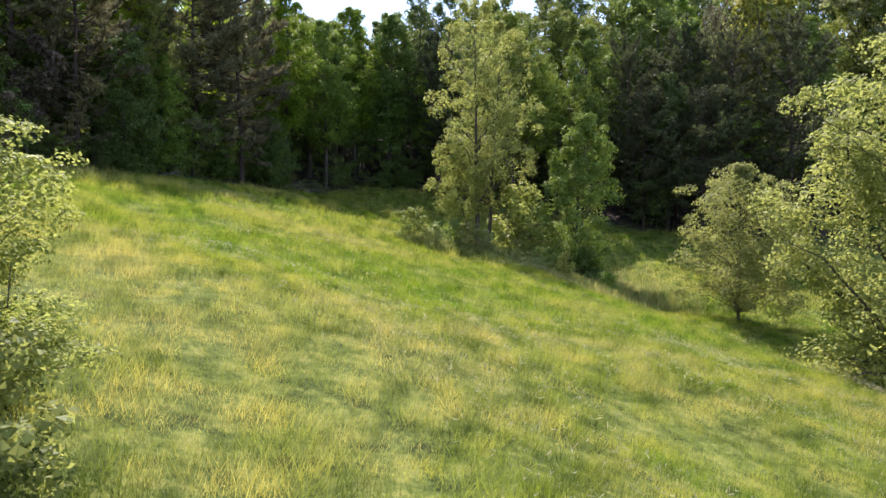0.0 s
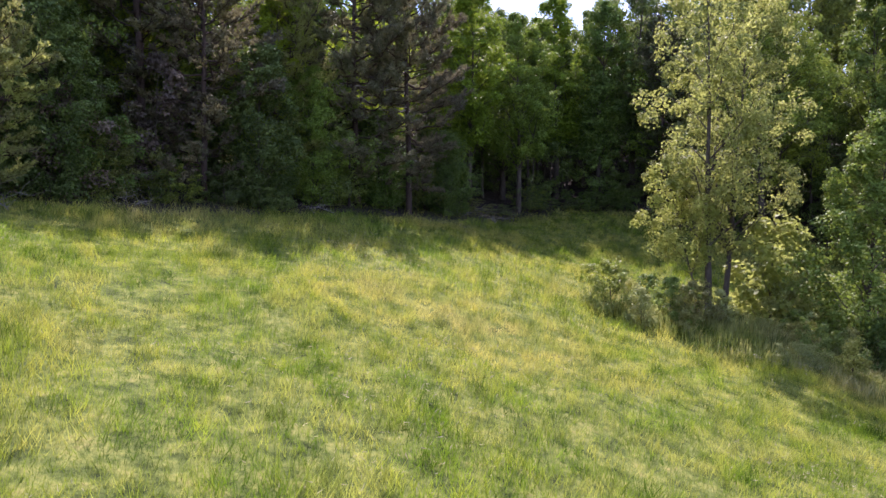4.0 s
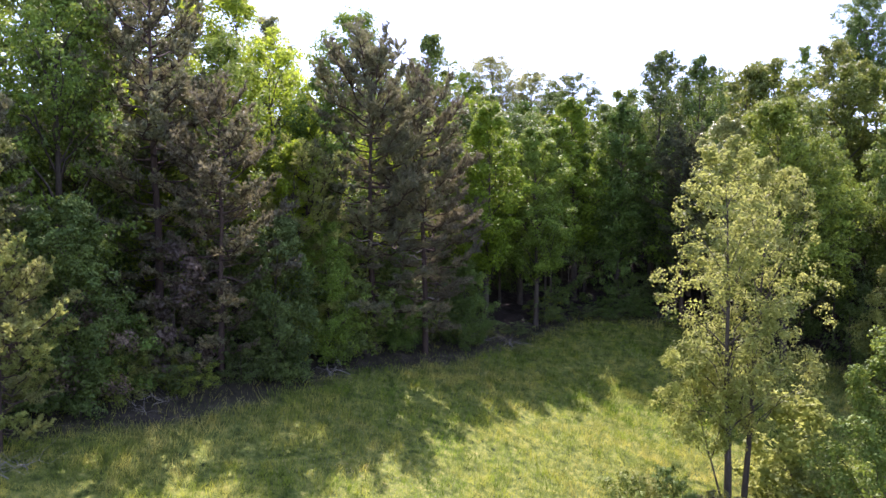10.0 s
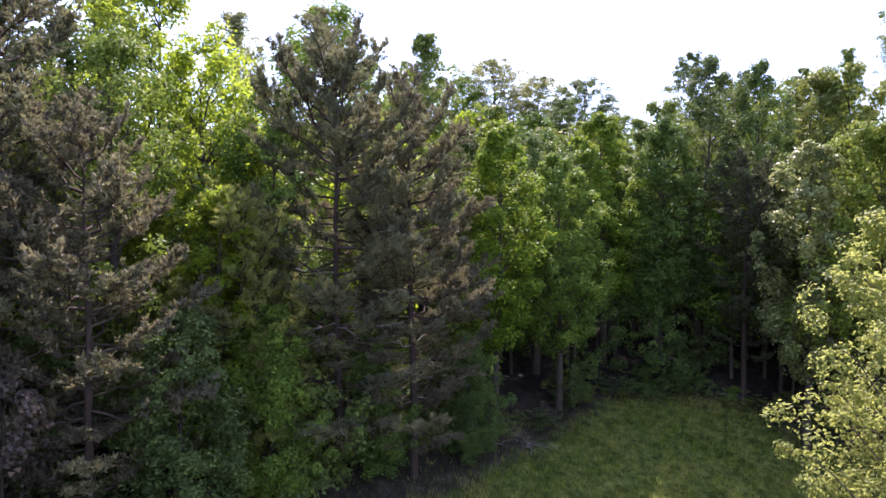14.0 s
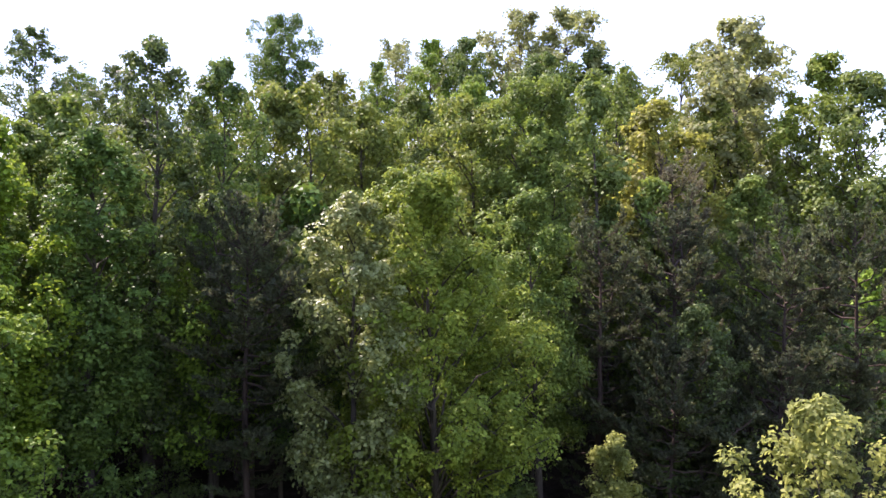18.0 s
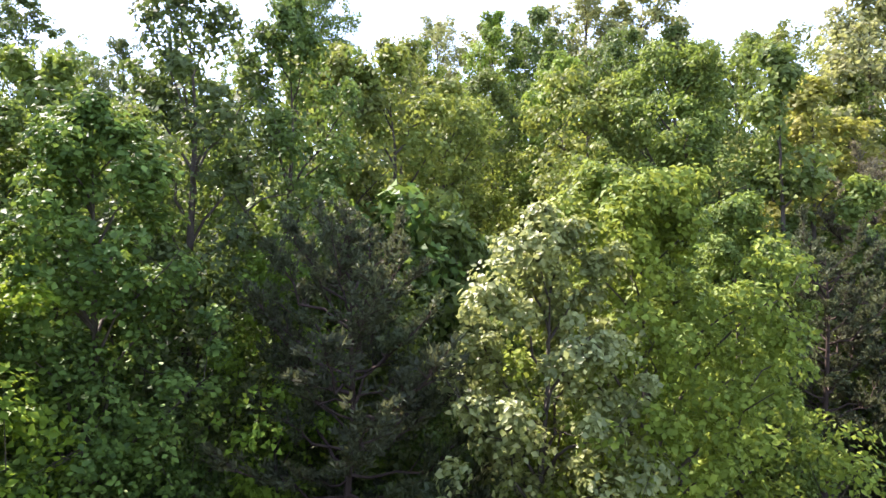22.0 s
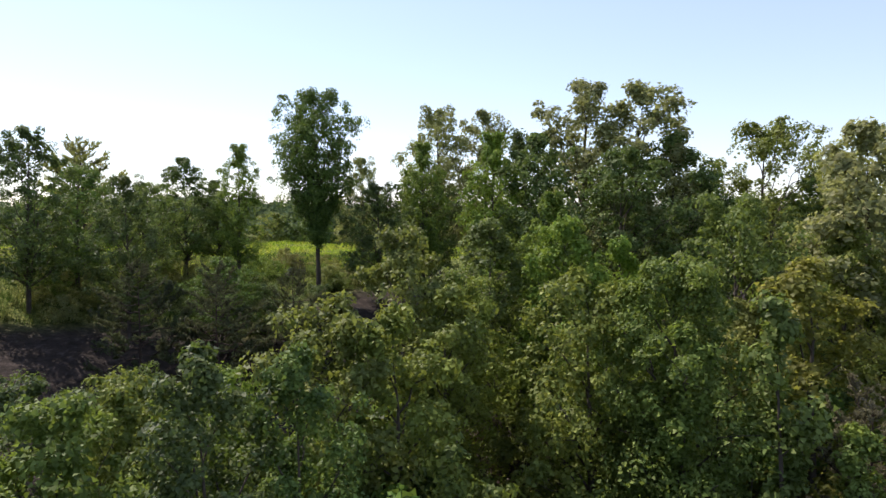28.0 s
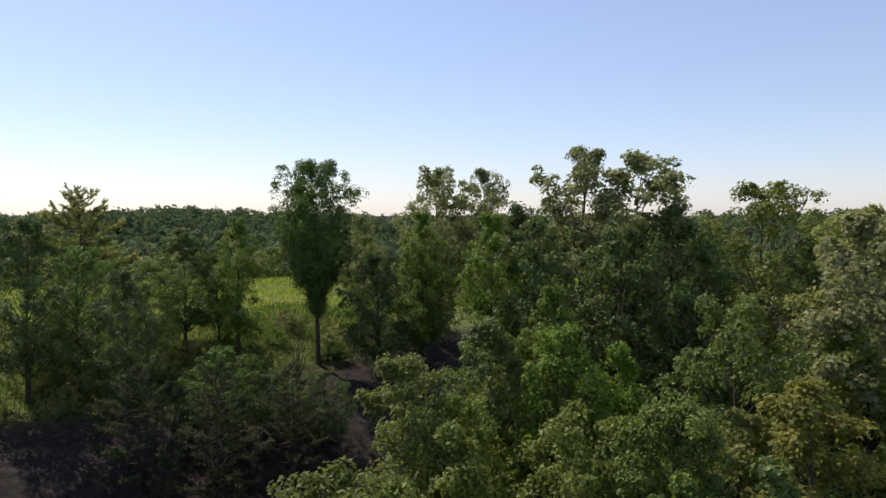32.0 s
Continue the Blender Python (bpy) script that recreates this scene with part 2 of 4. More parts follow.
def ground_material():
    """Thatch under the grass, and leaf litter where the attribute wood is high, the painted shade strip included."""
    m, nodes, links = material("ground")
    geo, wood = nodes.new("ShaderNodeNewGeometry"), nodes.new("ShaderNodeAttribute")
    wood.attribute_name = "wood"
    colours = []
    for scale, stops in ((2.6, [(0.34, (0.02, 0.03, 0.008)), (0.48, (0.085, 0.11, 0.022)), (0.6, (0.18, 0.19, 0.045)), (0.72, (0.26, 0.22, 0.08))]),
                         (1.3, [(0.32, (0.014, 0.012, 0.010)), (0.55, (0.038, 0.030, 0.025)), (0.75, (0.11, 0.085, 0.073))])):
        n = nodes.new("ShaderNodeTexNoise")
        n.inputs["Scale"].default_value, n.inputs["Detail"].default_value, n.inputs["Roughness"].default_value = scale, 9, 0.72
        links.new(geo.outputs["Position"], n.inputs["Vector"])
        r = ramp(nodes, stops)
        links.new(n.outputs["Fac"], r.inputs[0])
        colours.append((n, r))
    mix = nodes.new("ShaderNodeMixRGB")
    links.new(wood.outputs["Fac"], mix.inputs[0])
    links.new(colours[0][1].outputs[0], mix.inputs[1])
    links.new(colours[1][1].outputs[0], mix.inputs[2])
    lift = nodes.new("ShaderNodeBump")
    lift.inputs["Strength"].default_value, lift.inputs["Distance"].default_value = 0.8, 0.2
    links.new(colours[1][0].outputs["Fac"], lift.inputs["Height"])
    face, out = nodes.new("ShaderNodeBsdfPrincipled"), nodes.new("ShaderNodeOutputMaterial")
    face.inputs["Roughness"].default_value, face.inputs["Specular IOR Level"].default_value = 0.95, 0.1
    links.new(mix.outputs[0], face.inputs["Base Color"])
    links.new(lift.outputs[0], face.inputs["Normal"])
    links.new(face.outputs[0], out.inputs[0])
    return m


GROUND = ground_material()

# ---- the lie of the land ----
grid_dice = np.random.RandomState(5).rand(64, 64)


def wander(x, y, size):
    """Smooth noise from 0 to 1 over the plan, with waves of about that size."""
    u, v = np.asarray(x, float) / size + 100.3, np.asarray(y, float) / size + 57.7
    i, j = np.floor(u).astype(int), np.floor(v).astype(int)
    a, b = u - i, v - j
    a, b = a * a * (3 - 2 * a), b * b * (3 - 2 * b)
    g = lambda p, q: grid_dice[p % 64, q % 64]
    return (g(i, j) * (1 - a) + g(i + 1, j) * a) * (1 - b) + (g(i, j + 1) * (1 - a) + g(i + 1, j + 1) * a) * b


def ease(x, low, high):
    k = np.clip((np.asarray(x, float) - low) / (high - low), 0, 1)
    return k * k * (3 - 2 * k)


def bend(x, soft):
    return soft * np.log1p(np.exp(np.clip(x / soft, -40, 40)))


def height(x, y):
    """The meadow falls to the east, the wood climbs a slope to the far field; beyond that a dip and wooded hills."""
    x, y = np.asarray(x, float), np.asarray(y, float)
    along = 0.45 * x + 0.89 * y
    z = -1.1 - 5.5 * np.tanh((x + 3.3) / 25) + 0.09 * (np.clip(y, -120, 105) - 29.1)
    z = z + 0.33 * (bend(along - 46, 5) - bend(along - 103, 6))
    r = np.hypot(x - 4, y - 41)
    far = 1 + 17 * ease(r, 240, 440) + 9 * (wander(x, y, 130) - 0.5)
    w = ease(r, 135, 215)
    return z * (1 - w) + far * w + (0.35 * (wander(x, y, 3.1) - 0.5) + 0.7 * (wander(x, y, 11) - 0.5)) * (1 - w) - 1.1 * ease(x, 9, 14.5) * (1 - 0.5 * ease(x, 17, 24)) * (1 - ease(y, 30, 38))


def wood_share(x, y):
    """1 under the trees, 0 on open grass."""
    x, y = np.asarray(x, float), np.asarray(y, float)
    edge = np.interp(x, [-60, -24, -16, -10.5, -4, 7, 14, 22, 32, 44, 70], [-2, 14, 23, 30.5, 41.5, 51.5, 52.5, 47, 40, 34, 20])
    along = 0.45 * x + 0.89 * y
    # from x = 18 to 36 dark litter reaches further, painting the hollow's shade
    limit = np.interp(x, [-40, 18, 36, 44, 60, 90], [140, 97, 94, 100, 110, 120])
    wobble = 3 * (wander(x, y, 6) - 0.5)
    share = ease(y - edge + wobble, -0.8, 1.2) * (1 - ease(along - limit + wobble, -2, 3))
    return np.maximum(share, ease(np.hypot(x - 4, y - 41), 170, 190))


def litter_shade_share(x, y):
    """1 where leaf litter has killed the grass; also a strip before the trees on the upper side, its shade painted as
    litter.
    """
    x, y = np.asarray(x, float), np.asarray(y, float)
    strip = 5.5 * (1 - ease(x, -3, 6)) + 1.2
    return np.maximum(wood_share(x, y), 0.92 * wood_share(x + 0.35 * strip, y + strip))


def spread(low, high, step, out):
    inner = np.arange(low, high + step / 2, step)
    grow = np.cumsum(step * 1.22 ** np.arange(1, out))
    return np.concatenate([low - grow[::-1], inner, high + grow])


xs, ys = spread(-40, 110, 1.25, 34), spread(-30, 170, 1.25, 34)
gx, gy = np.meshgrid(xs, ys)
gz = height(gx, gy)
verts = np.stack([gx, gy, gz], -1).reshape(-1, 3)
nx, ny = len(xs), len(ys)
q = (np.arange(ny - 1)[:, None] * nx + np.arange(nx - 1)[None, :]).ravel()
quads = np.stack([q, q + 1, q + nx + 1, q + nx], 1)


def mesh_of(name, points, faces, mats, index=None, smooth=False):
    """A mesh from arrays; faces: rows of three or four corners, or a list of such arrays."""
    blocks = faces if isinstance(faces, list) else [faces]
    blocks = [b for b in blocks if len(b)]
    me = bpy.data.meshes.new(name)
    loops = np.concatenate([b.ravel() for b in blocks])
    sizes = np.concatenate([np.full(len(b), b.shape[1]) for b in blocks])
    me.vertices.add(len(points))
    me.vertices.foreach_set("co", np.asarray(points, np.float32).ravel())
    me.loops.add(len(loops))
    me.loops.foreach_set("vertex_index", loops.astype(np.int32))
    me.polygons.add(len(sizes))
    me.polygons.foreach_set("loop_start", np.concatenate([[0], np.cumsum(sizes)[:-1]]).astype(np.int32))
    me.polygons.foreach_set("loop_total", sizes.astype(np.int32))
    for m in mats:
        me.materials.append(m)
    if index is not None:
        me.polygons.foreach_set("material_index", np.asarray(index, np.int32))
    if smooth:
        me.polygons.foreach_set("use_smooth", np.ones(len(sizes), bool))
    me.update(calc_edges=True)
    me.validate()
    return me


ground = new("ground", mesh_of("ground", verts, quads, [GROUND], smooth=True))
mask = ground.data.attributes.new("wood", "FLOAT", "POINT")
mask.data.foreach_set("value", litter_shade_share(verts[:, 0], verts[:, 1]).astype(np.float32))
tagged(ground, "sloping meadow ground running into leaf-littered woodland floor and hills", "ground", kind="structure")


# ---- how plants are made ----
def part(name, me, parent, label=""):
    ob = new(name, me)
    ob.parent = parent
    return tagged(ob, label)


def tube(path, radii, sides=6):
    """Points and faces of a tapered stem along a path."""
    path = np.asarray(path, float)
    ways = np.gradient(path, axis=0)
    ways /= np.linalg.norm(ways, axis=1)[:, None] + 1e-9
    side = np.cross(ways, [0.31, 0.87, 0.38])
    side /= np.linalg.norm(side, axis=1)[:, None] + 1e-9
    up = np.cross(ways, side)
    a = np.arange(sides) * 2 * np.pi / sides
    ring = path[:, None] + np.asarray(radii)[:, None, None] * (np.cos(a)[None, :, None] * side[:, None] + np.sin(a)[None, :, None] * up[:, None])
    n = len(path)
    base = (np.arange(n - 1)[:, None] * sides + np.arange(sides)[None]).ravel()
    nxt = (np.arange(n - 1)[:, None] * sides + (np.arange(sides)[None] + 1) % sides).ravel()
    return ring.reshape(-1, 3), np.stack([base, nxt, nxt + sides, base + sides], 1)


def joined(pieces):
    points, faces, n = [], [], 0
    for p, f in pieces:
        points.append(p), faces.append(f + n)
        n += len(p)
    return np.concatenate(points), np.concatenate(faces)


def leaves_at(dice, places, length, width, out=None, folded=False):
    """One leaf at each place, facing about the way out: a three-cornered blade, or for near plants a four-cornered one folded along its middle."""
    n = len(places)
    normal = dice.normal(size=(n, 3)) * 0.5 + (0, 0, 0.15) + (0 if out is None else out)
    normal /= np.linalg.norm(normal, axis=1)[:, None]
    along = np.cross(normal, dice.normal(size=(n, 3)))
    along /= np.linalg.norm(along, axis=1)[:, None] + 1e-9
    across = np.cross(normal, along)
    size = dice.uniform(0.65, 1.3, (n, 1))
    l, w = along * length * size / 2, across * width * size / 2
    if not folded:
        points = np.stack([places - l, places + l * 0.35 + w * 1.3, places + l * 0.6 - w], 1).reshape(-1, 3)
        return points, np.arange(3 * n).reshape(-1, 3)
    lift = normal * width * size * 0.22
    points = np.stack([places - l, places + w + lift - l * 0.1, places + l, places - w + lift - l * 0.1], 1).reshape(-1, 3)
    k = np.arange(n)[:, None] * 4
    return points, np.concatenate([k + [0, 1, 2], k + [0, 2, 3]])


def curve_path(dice, a, b, sag=0.0, steps=5, wobble=0.04):
    a, b = np.asarray(a, float), np.asarray(b, float)
    u = np.linspace(0, 1, steps)[:, None]
    size = np.linalg.norm(b - a)
    return a + (b - a) * u + np.array([0, 0, 1]) * sag * size * (u * (1 - u) * 4) + dice.normal(size=(steps, 3)) * wobble * size * u * (1 - u) * 3


# kind: height, crown radius, foot of the crown, boughs, sprays a bough, leaves a spray, spray size, leaf length and width, limbs, profile, trunk radius
KINDS = {
    "oak": (16, 5.0, 0.2, 44, 8, 62, 0.8, 0.25, 0.18, 9, "round", 0.21),
    "oak_fine": (16, 5.0, 0.2, 52, 9, 72, 0.68, 0.17, 0.12, 9, "round", 0.21),
    "slim": (16, 3.3, 0.2, 38, 7, 66, 0.68, 0.23, 0.165, 8, "egg", 0.16),
    "slim_fine": (16, 3.3, 0.2, 46, 9, 74, 0.55, 0.155, 0.11, 8, "egg", 0.16),
    "broad": (16, 5.6, 0.04, 66, 10, 96, 0.78, 0.17, 0.115, 11, "round", 0.24),
    "high": (16, 3.3, 0.3, 46, 9, 90, 0.54, 0.155, 0.11, 8, "egg", 0.16),
    "tall": (20, 4.4, 0.28, 60, 9, 80, 0.85, 0.23, 0.165, 9, "top", 0.2),
    "airy": (15, 3.4, 0.27, 44, 8, 58, 0.45, 0.13, 0.085, 12, "egg", 0.11),
    "sapling": (9, 2.8, 0.04, 54, 9, 74, 0.44, 0.12, 0.08, 8, "egg", 0.08),
    "orchard": (7, 2.7, 0.1, 46, 9, 74, 0.42, 0.1, 0.065, 18, "egg", 0.05),
    "spray": (6.5, 2.0, 0.35, 17, 7, 70, 0.38, 0.12, 0.08, 6, "round", 0.035),
    "under": (5, 2.5, 0.03, 14, 5, 30, 0.6, 0.28, 0.2, 5, "egg", 0.05),
    "under_fine": (5, 2.5, 0.03, 17, 6, 50, 0.45, 0.16, 0.11, 5, "egg", 0.05),
    "thin": (14, 3.4, 0.3, 20, 5, 32, 1.0, 0.42, 0.32, 6, "egg", 0.11),
    "pole": (14, 2.4, 0.52, 16, 6, 60, 0.7, 0.2, 0.14, 5, "egg", 0.09),
    "thin_fine": (14, 3.4, 0.3, 23, 6, 62, 0.8, 0.22, 0.15, 6, "egg", 0.11),
    "hedge": (8, 4.4, 0.03, 18, 4, 34, 1.1, 0.5, 0.4, 4, "dome", 0.1),
    "bush": (2.2, 1.8, 0.03, 24, 5, 46, 0.3, 0.11, 0.075, 6, "dome", 0.025),
}


def profile(shape, u):
    if shape == "round":
        return np.clip(1 - np.abs((u - 0.42) / 0.62) ** 2.2, 0.03, 1) ** 0.55
    if shape == "egg":
        return np.clip(1 - np.abs((u - 0.36) / 0.67) ** 1.9, 0.05, 1) ** 0.6
    if shape == "top":
        return np.clip(1 - np.abs((u - 0.6) / 0.47) ** 2.2, 0.02, 1) ** 0.5 * (0.6 + 0.4 * u)
    return np.clip(1 - (u * 0.97) ** 2.2, 0.05, 1) ** 0.5


def broadleaf(kind, seed, slim):
    """The meshes of one broadleaf plant standing at the origin: trunk, limbs and crown."""
    tall, radius, foot, boughs, sprays, per, spray, length, width, limbs, shape, stem = KINDS[kind]
    radius, boughs = radius * slim, int(boughs * slim ** 0.9)
    dice = np.random.RandomState(seed)
    top = tall * 0.9
    steps = 9
    u = np.linspace(0, 1, steps)
    lean = np.cumsum(dice.normal(size=(steps, 2)), 0) * tall * 0.006
    trunk_path = np.column_stack([lean * u[:, None], -0.35 + u * (top + 0.35)])
    trunk = tube(trunk_path, stem * (1.25 * (1 - u) ** 2 * 0.35 + (1 - u) ** 0.8 + 0.06), 7)
    deep = tall * (1 - foot)
    at_stem = lambda z: np.array([np.interp(z, trunk_path[:, 2], trunk_path[:, j]) for j in (0, 1)] + [z])
    places, sizes, outward, arms = [], [], [], [[] for _ in range(limbs)]
    # boughs climb the stem in turns; each carries flat sprays of leaves on its outer part
    for k in range(boughs):
        h = (k + dice.uniform(0, 1)) / boughs
        a = k * 2.4 + dice.normal() * 0.5
        reach = max(radius * profile(shape, h) * dice.uniform(0.62, 1.12) * (1 - 0.45 * max(0.0, h - 0.85) / 0.15), 0.06 * radius)
        z = min(tall * foot + deep * h, tall - spray * 0.55)
        rise = reach * dice.uniform(0.5, 1.3)
        low = max(0.05, z - rise - 0.03 * tall) if shape == "dome" or foot < 0.1 else max(tall * foot * 0.7, z - rise - 0.03 * tall)
        way = np.array([math.cos(a), math.sin(a), 0])
        base = at_stem(low)
        path = curve_path(dice, base, at_stem(z) + way * reach, 0.1, 6, 0.05)
        thick = stem * 0.42 * (1 - 0.6 * low / tall) * min(1.0, 0.45 + reach / (radius + 0.01))
        pieces = [tube(path, np.linspace(thick, thick * 0.15, 6), 4)]
        side = np.array([-way[1], way[0], 0])
        for j in range(sprays):
            s = dice.uniform(0.12, 0.4) if j == 0 else dice.uniform(0.3, 1.0) ** 0.65
            at = np.array([np.interp(s, np.linspace(0, 1, 6), path[:, i]) for i in range(3)])
            place = at + side * dice.normal() * 0.26 * reach * s + np.array([0, 0, 1]) * (dice.normal() * 0.2 * min(reach, 0.2 * deep) + 0.12 * spray)
            place[2] = np.clip(place[2], 0.12, tall - spray * 0.4)
            places.append(place)
            sizes.append(spray * dice.uniform(0.55, 1.25) * (1.12 - 0.35 * h))
            outward.append(way)
            if j % 2:
                pieces.append(tube(np.linspace(at, place, 3), np.linspace(thick * 0.22, thick * 0.08, 3), 3))
        arms[k * limbs // boughs].extend(pieces)
    places, sizes, outward = np.array(places), np.array(sizes), np.array(outward)
    n = len(places) * per
    dome = dice.normal(size=(n, 3))
    dome /= np.linalg.norm(dome, axis=1)[:, None]
    dome[:, 2] = np.where(dice.rand(n) < 0.55, np.abs(dome[:, 2]), dome[:, 2])
    wide = np.repeat(sizes, per)[:, None] * (dice.uniform(0.3, 1.0, n) ** 0.5)[:, None]
    spots = np.repeat(places, per, 0) + dome * wide * (1, 1, 0.95)
    spots[:, 2] = np.maximum(spots[:, 2], 0.04)
    facing = dome * 0.75 + np.repeat(outward, per, 0) * 0.25 + (0, 0, 0.25)
    crown = leaves_at(dice, spots, length, width, facing, kind in ("airy", "sapling", "broad", "orchard", "high"))
    return trunk, [joined(a) for a in arms if a], crown


PROTO = {}
WORDS = {"dark": "dark green", "mid": "green", "olive": "olive-green", "lime": "sunlit lime-green", "bright": "bright backlit green", "gold": "golden-green",
         "pale": "pale grey-green", "white": "sunlit whitish", "scrub": "dull green", "dry": "brown dry-leaved", "needle": "dark grey-green", "needle_shaded": "dark green", "fresh": "fresh green", "needle_brown": "browned grey-green", "needle_bright": "young yellow-green"}
SHAPES = {"high": ("slender high-crowned broadleaf tree", "tree"), "oak": ("round-crowned broadleaf tree", "tree"), "slim": ("slender upright broadleaf tree", "tree"), "broad": ("broad spreading broadleaf tree", "tree"),
          "tall": ("tall high-crowned bare-trunked tree", "tree"), "spray": ("low leaning leafy young tree", "tree"), "orchard": ("small round-crowned many-limbed tree", "tree"), "hedge": ("round leafy hedge tree", "tree"), "airy": ("loose airy thin-trunked tree", "tree"), "sapling": ("bushy leafy sapling", "sapling"),
          "under": ("low leafy understorey shrub", "shrub"), "thin": ("thin shaded woodland tree", "tree"), "pole": ("thin bare-stemmed woodland tree", "tree"), "bush": ("low leafy bush", "bush")}
THING = {"sapling": "sapling", "under": "shrub", "bush": "bush"}
many = random.Random(11)


def stand(x, y, sx, sz, turn, lean=0.0):
    return pose(x, y, float(height(x, y)) - 0.08, lean, 0, turn) @ Matrix.Diagonal((sx, sx, sz, 1))


def tree(kind, x, y, tall, wide, leaf, where="in the wood", group="trees of the wood", variant=None, lean=0.0, turn=None):
    """A broadleaf plant of that height and crown width at a place of the plan."""
    if kind + "_fine" in KINDS and math.hypot(x - 3, y - 38) < 25 and y < 66:
        kind += "_fine"
    full, radius = KINDS[kind][0], KINDS[kind][1]
    ratio = wide / (1.8 * radius) / (tall / full)
    slim = min((0.4, 0.55, 0.75, 1.0, 1.35), key=lambda s: abs(math.log(s / ratio)))
    key = (kind, many.randrange(3 if kind in ("oak", "slim", "bush") else 2) if variant is None else variant, slim)
    sx, sz = wide / (1.8 * radius * slim), tall / full
    turn = many.uniform(0, 360) if turn is None else turn
    if key not in PROTO:
        trunk, arms, crown = broadleaf(kind, 100 * sorted(KINDS).index(kind) + key[1], slim)
        root = new("broadleaf_tree" if kind.replace("_fine", "") not in THING else THING[kind.replace("_fine", "")])
        part("trunk" if kind != "bush" else "stem", mesh_of("trunk", *trunk, [BARK], smooth=True), root)
        for a in arms:
            part("limb", mesh_of("limb", *a, [BARK], smooth=True), root)
        part("crown", mesh_of("crown", *crown, [LEAF[leaf]]), root)
        root.matrix_basis = stand(x, y, sx, sz, turn, lean)
        PROTO[key] = (root, sx, sz)
    else:
        root, px, pz = PROTO[key]
        root = copy_thing(root, stand(x, y, sx / px, sz / pz, turn, lean))
    for c in root.children:
        if c.name.startswith("crown"):
            c.material_slots[0].link = "OBJECT"
            c.material_slots[0].material = LEAF[leaf]
    words, category = SHAPES[kind.replace("_fine", "")]
    return tagged(root, f"{WORDS[leaf]} {words} {where}", category, group)


BOUGHS = {}


def bough_mesh(kind, seed, mats, n=10, broad=0.0125):
    """A pine bough one metre long, in two meshes: a bent branch with side twigs, and the tufts of needles on its outer part."""
    dice = np.random.RandomState(900 + seed)
    path = curve_path(dice, (0, 0, 0), (1, 0, 0.12), -0.09, 7, 0.05)
    pieces = [tube(path, np.linspace(0.016, 0.004, 7), 4)]
    tufts, ways = [], []
    for k in range(26):
        u = dice.uniform(0.3, 1.0) ** 0.8
        at = np.array([np.interp(u, np.linspace(0, 1, 7), path[:, j]) for j in range(3)])
        side = 1 if k % 2 else -1
        tip = at + np.array([dice.uniform(0.06, 0.2), side * dice.uniform(0.04, 0.34) * (1.2 - 0.75 * u), dice.uniform(0.0, 0.13)])
        pieces.append(tube(np.linspace(at, tip, 2), np.array([0.006, 0.002]), 3))
        for v in (0.5, 0.8, 1.05):
            tufts.append(at + (tip - at) * v + dice.normal(size=3) * 0.012)
            ways.append((tip - at) / np.linalg.norm(tip - at))
    tufts, ways = np.repeat(np.array(tufts), n, 0), np.repeat(np.array(ways), n, 0)
    spot = tufts + dice.normal(size=tufts.shape) * 0.01
    way = dice.normal(size=spot.shape) * (0.75, 0.75, 0.6) + ways * 0.7 + (0, 0, 0.45)
    way /= np.linalg.norm(way, axis=1)[:, None]
    across = np.cross(way, dice.normal(size=way.shape))
    across /= np.linalg.norm(across, axis=1)[:, None] + 1e-9
    long = dice.uniform(0.04, 0.075, (len(spot), 1))
    points = np.stack([spot - across * broad, spot + across * broad, spot + way * long], 1).reshape(-1, 3)
    return mesh_of("bough", *joined(pieces), mats[:1]), mesh_of("needles", points, np.arange(len(points)).reshape(-1, 3), mats[1:])


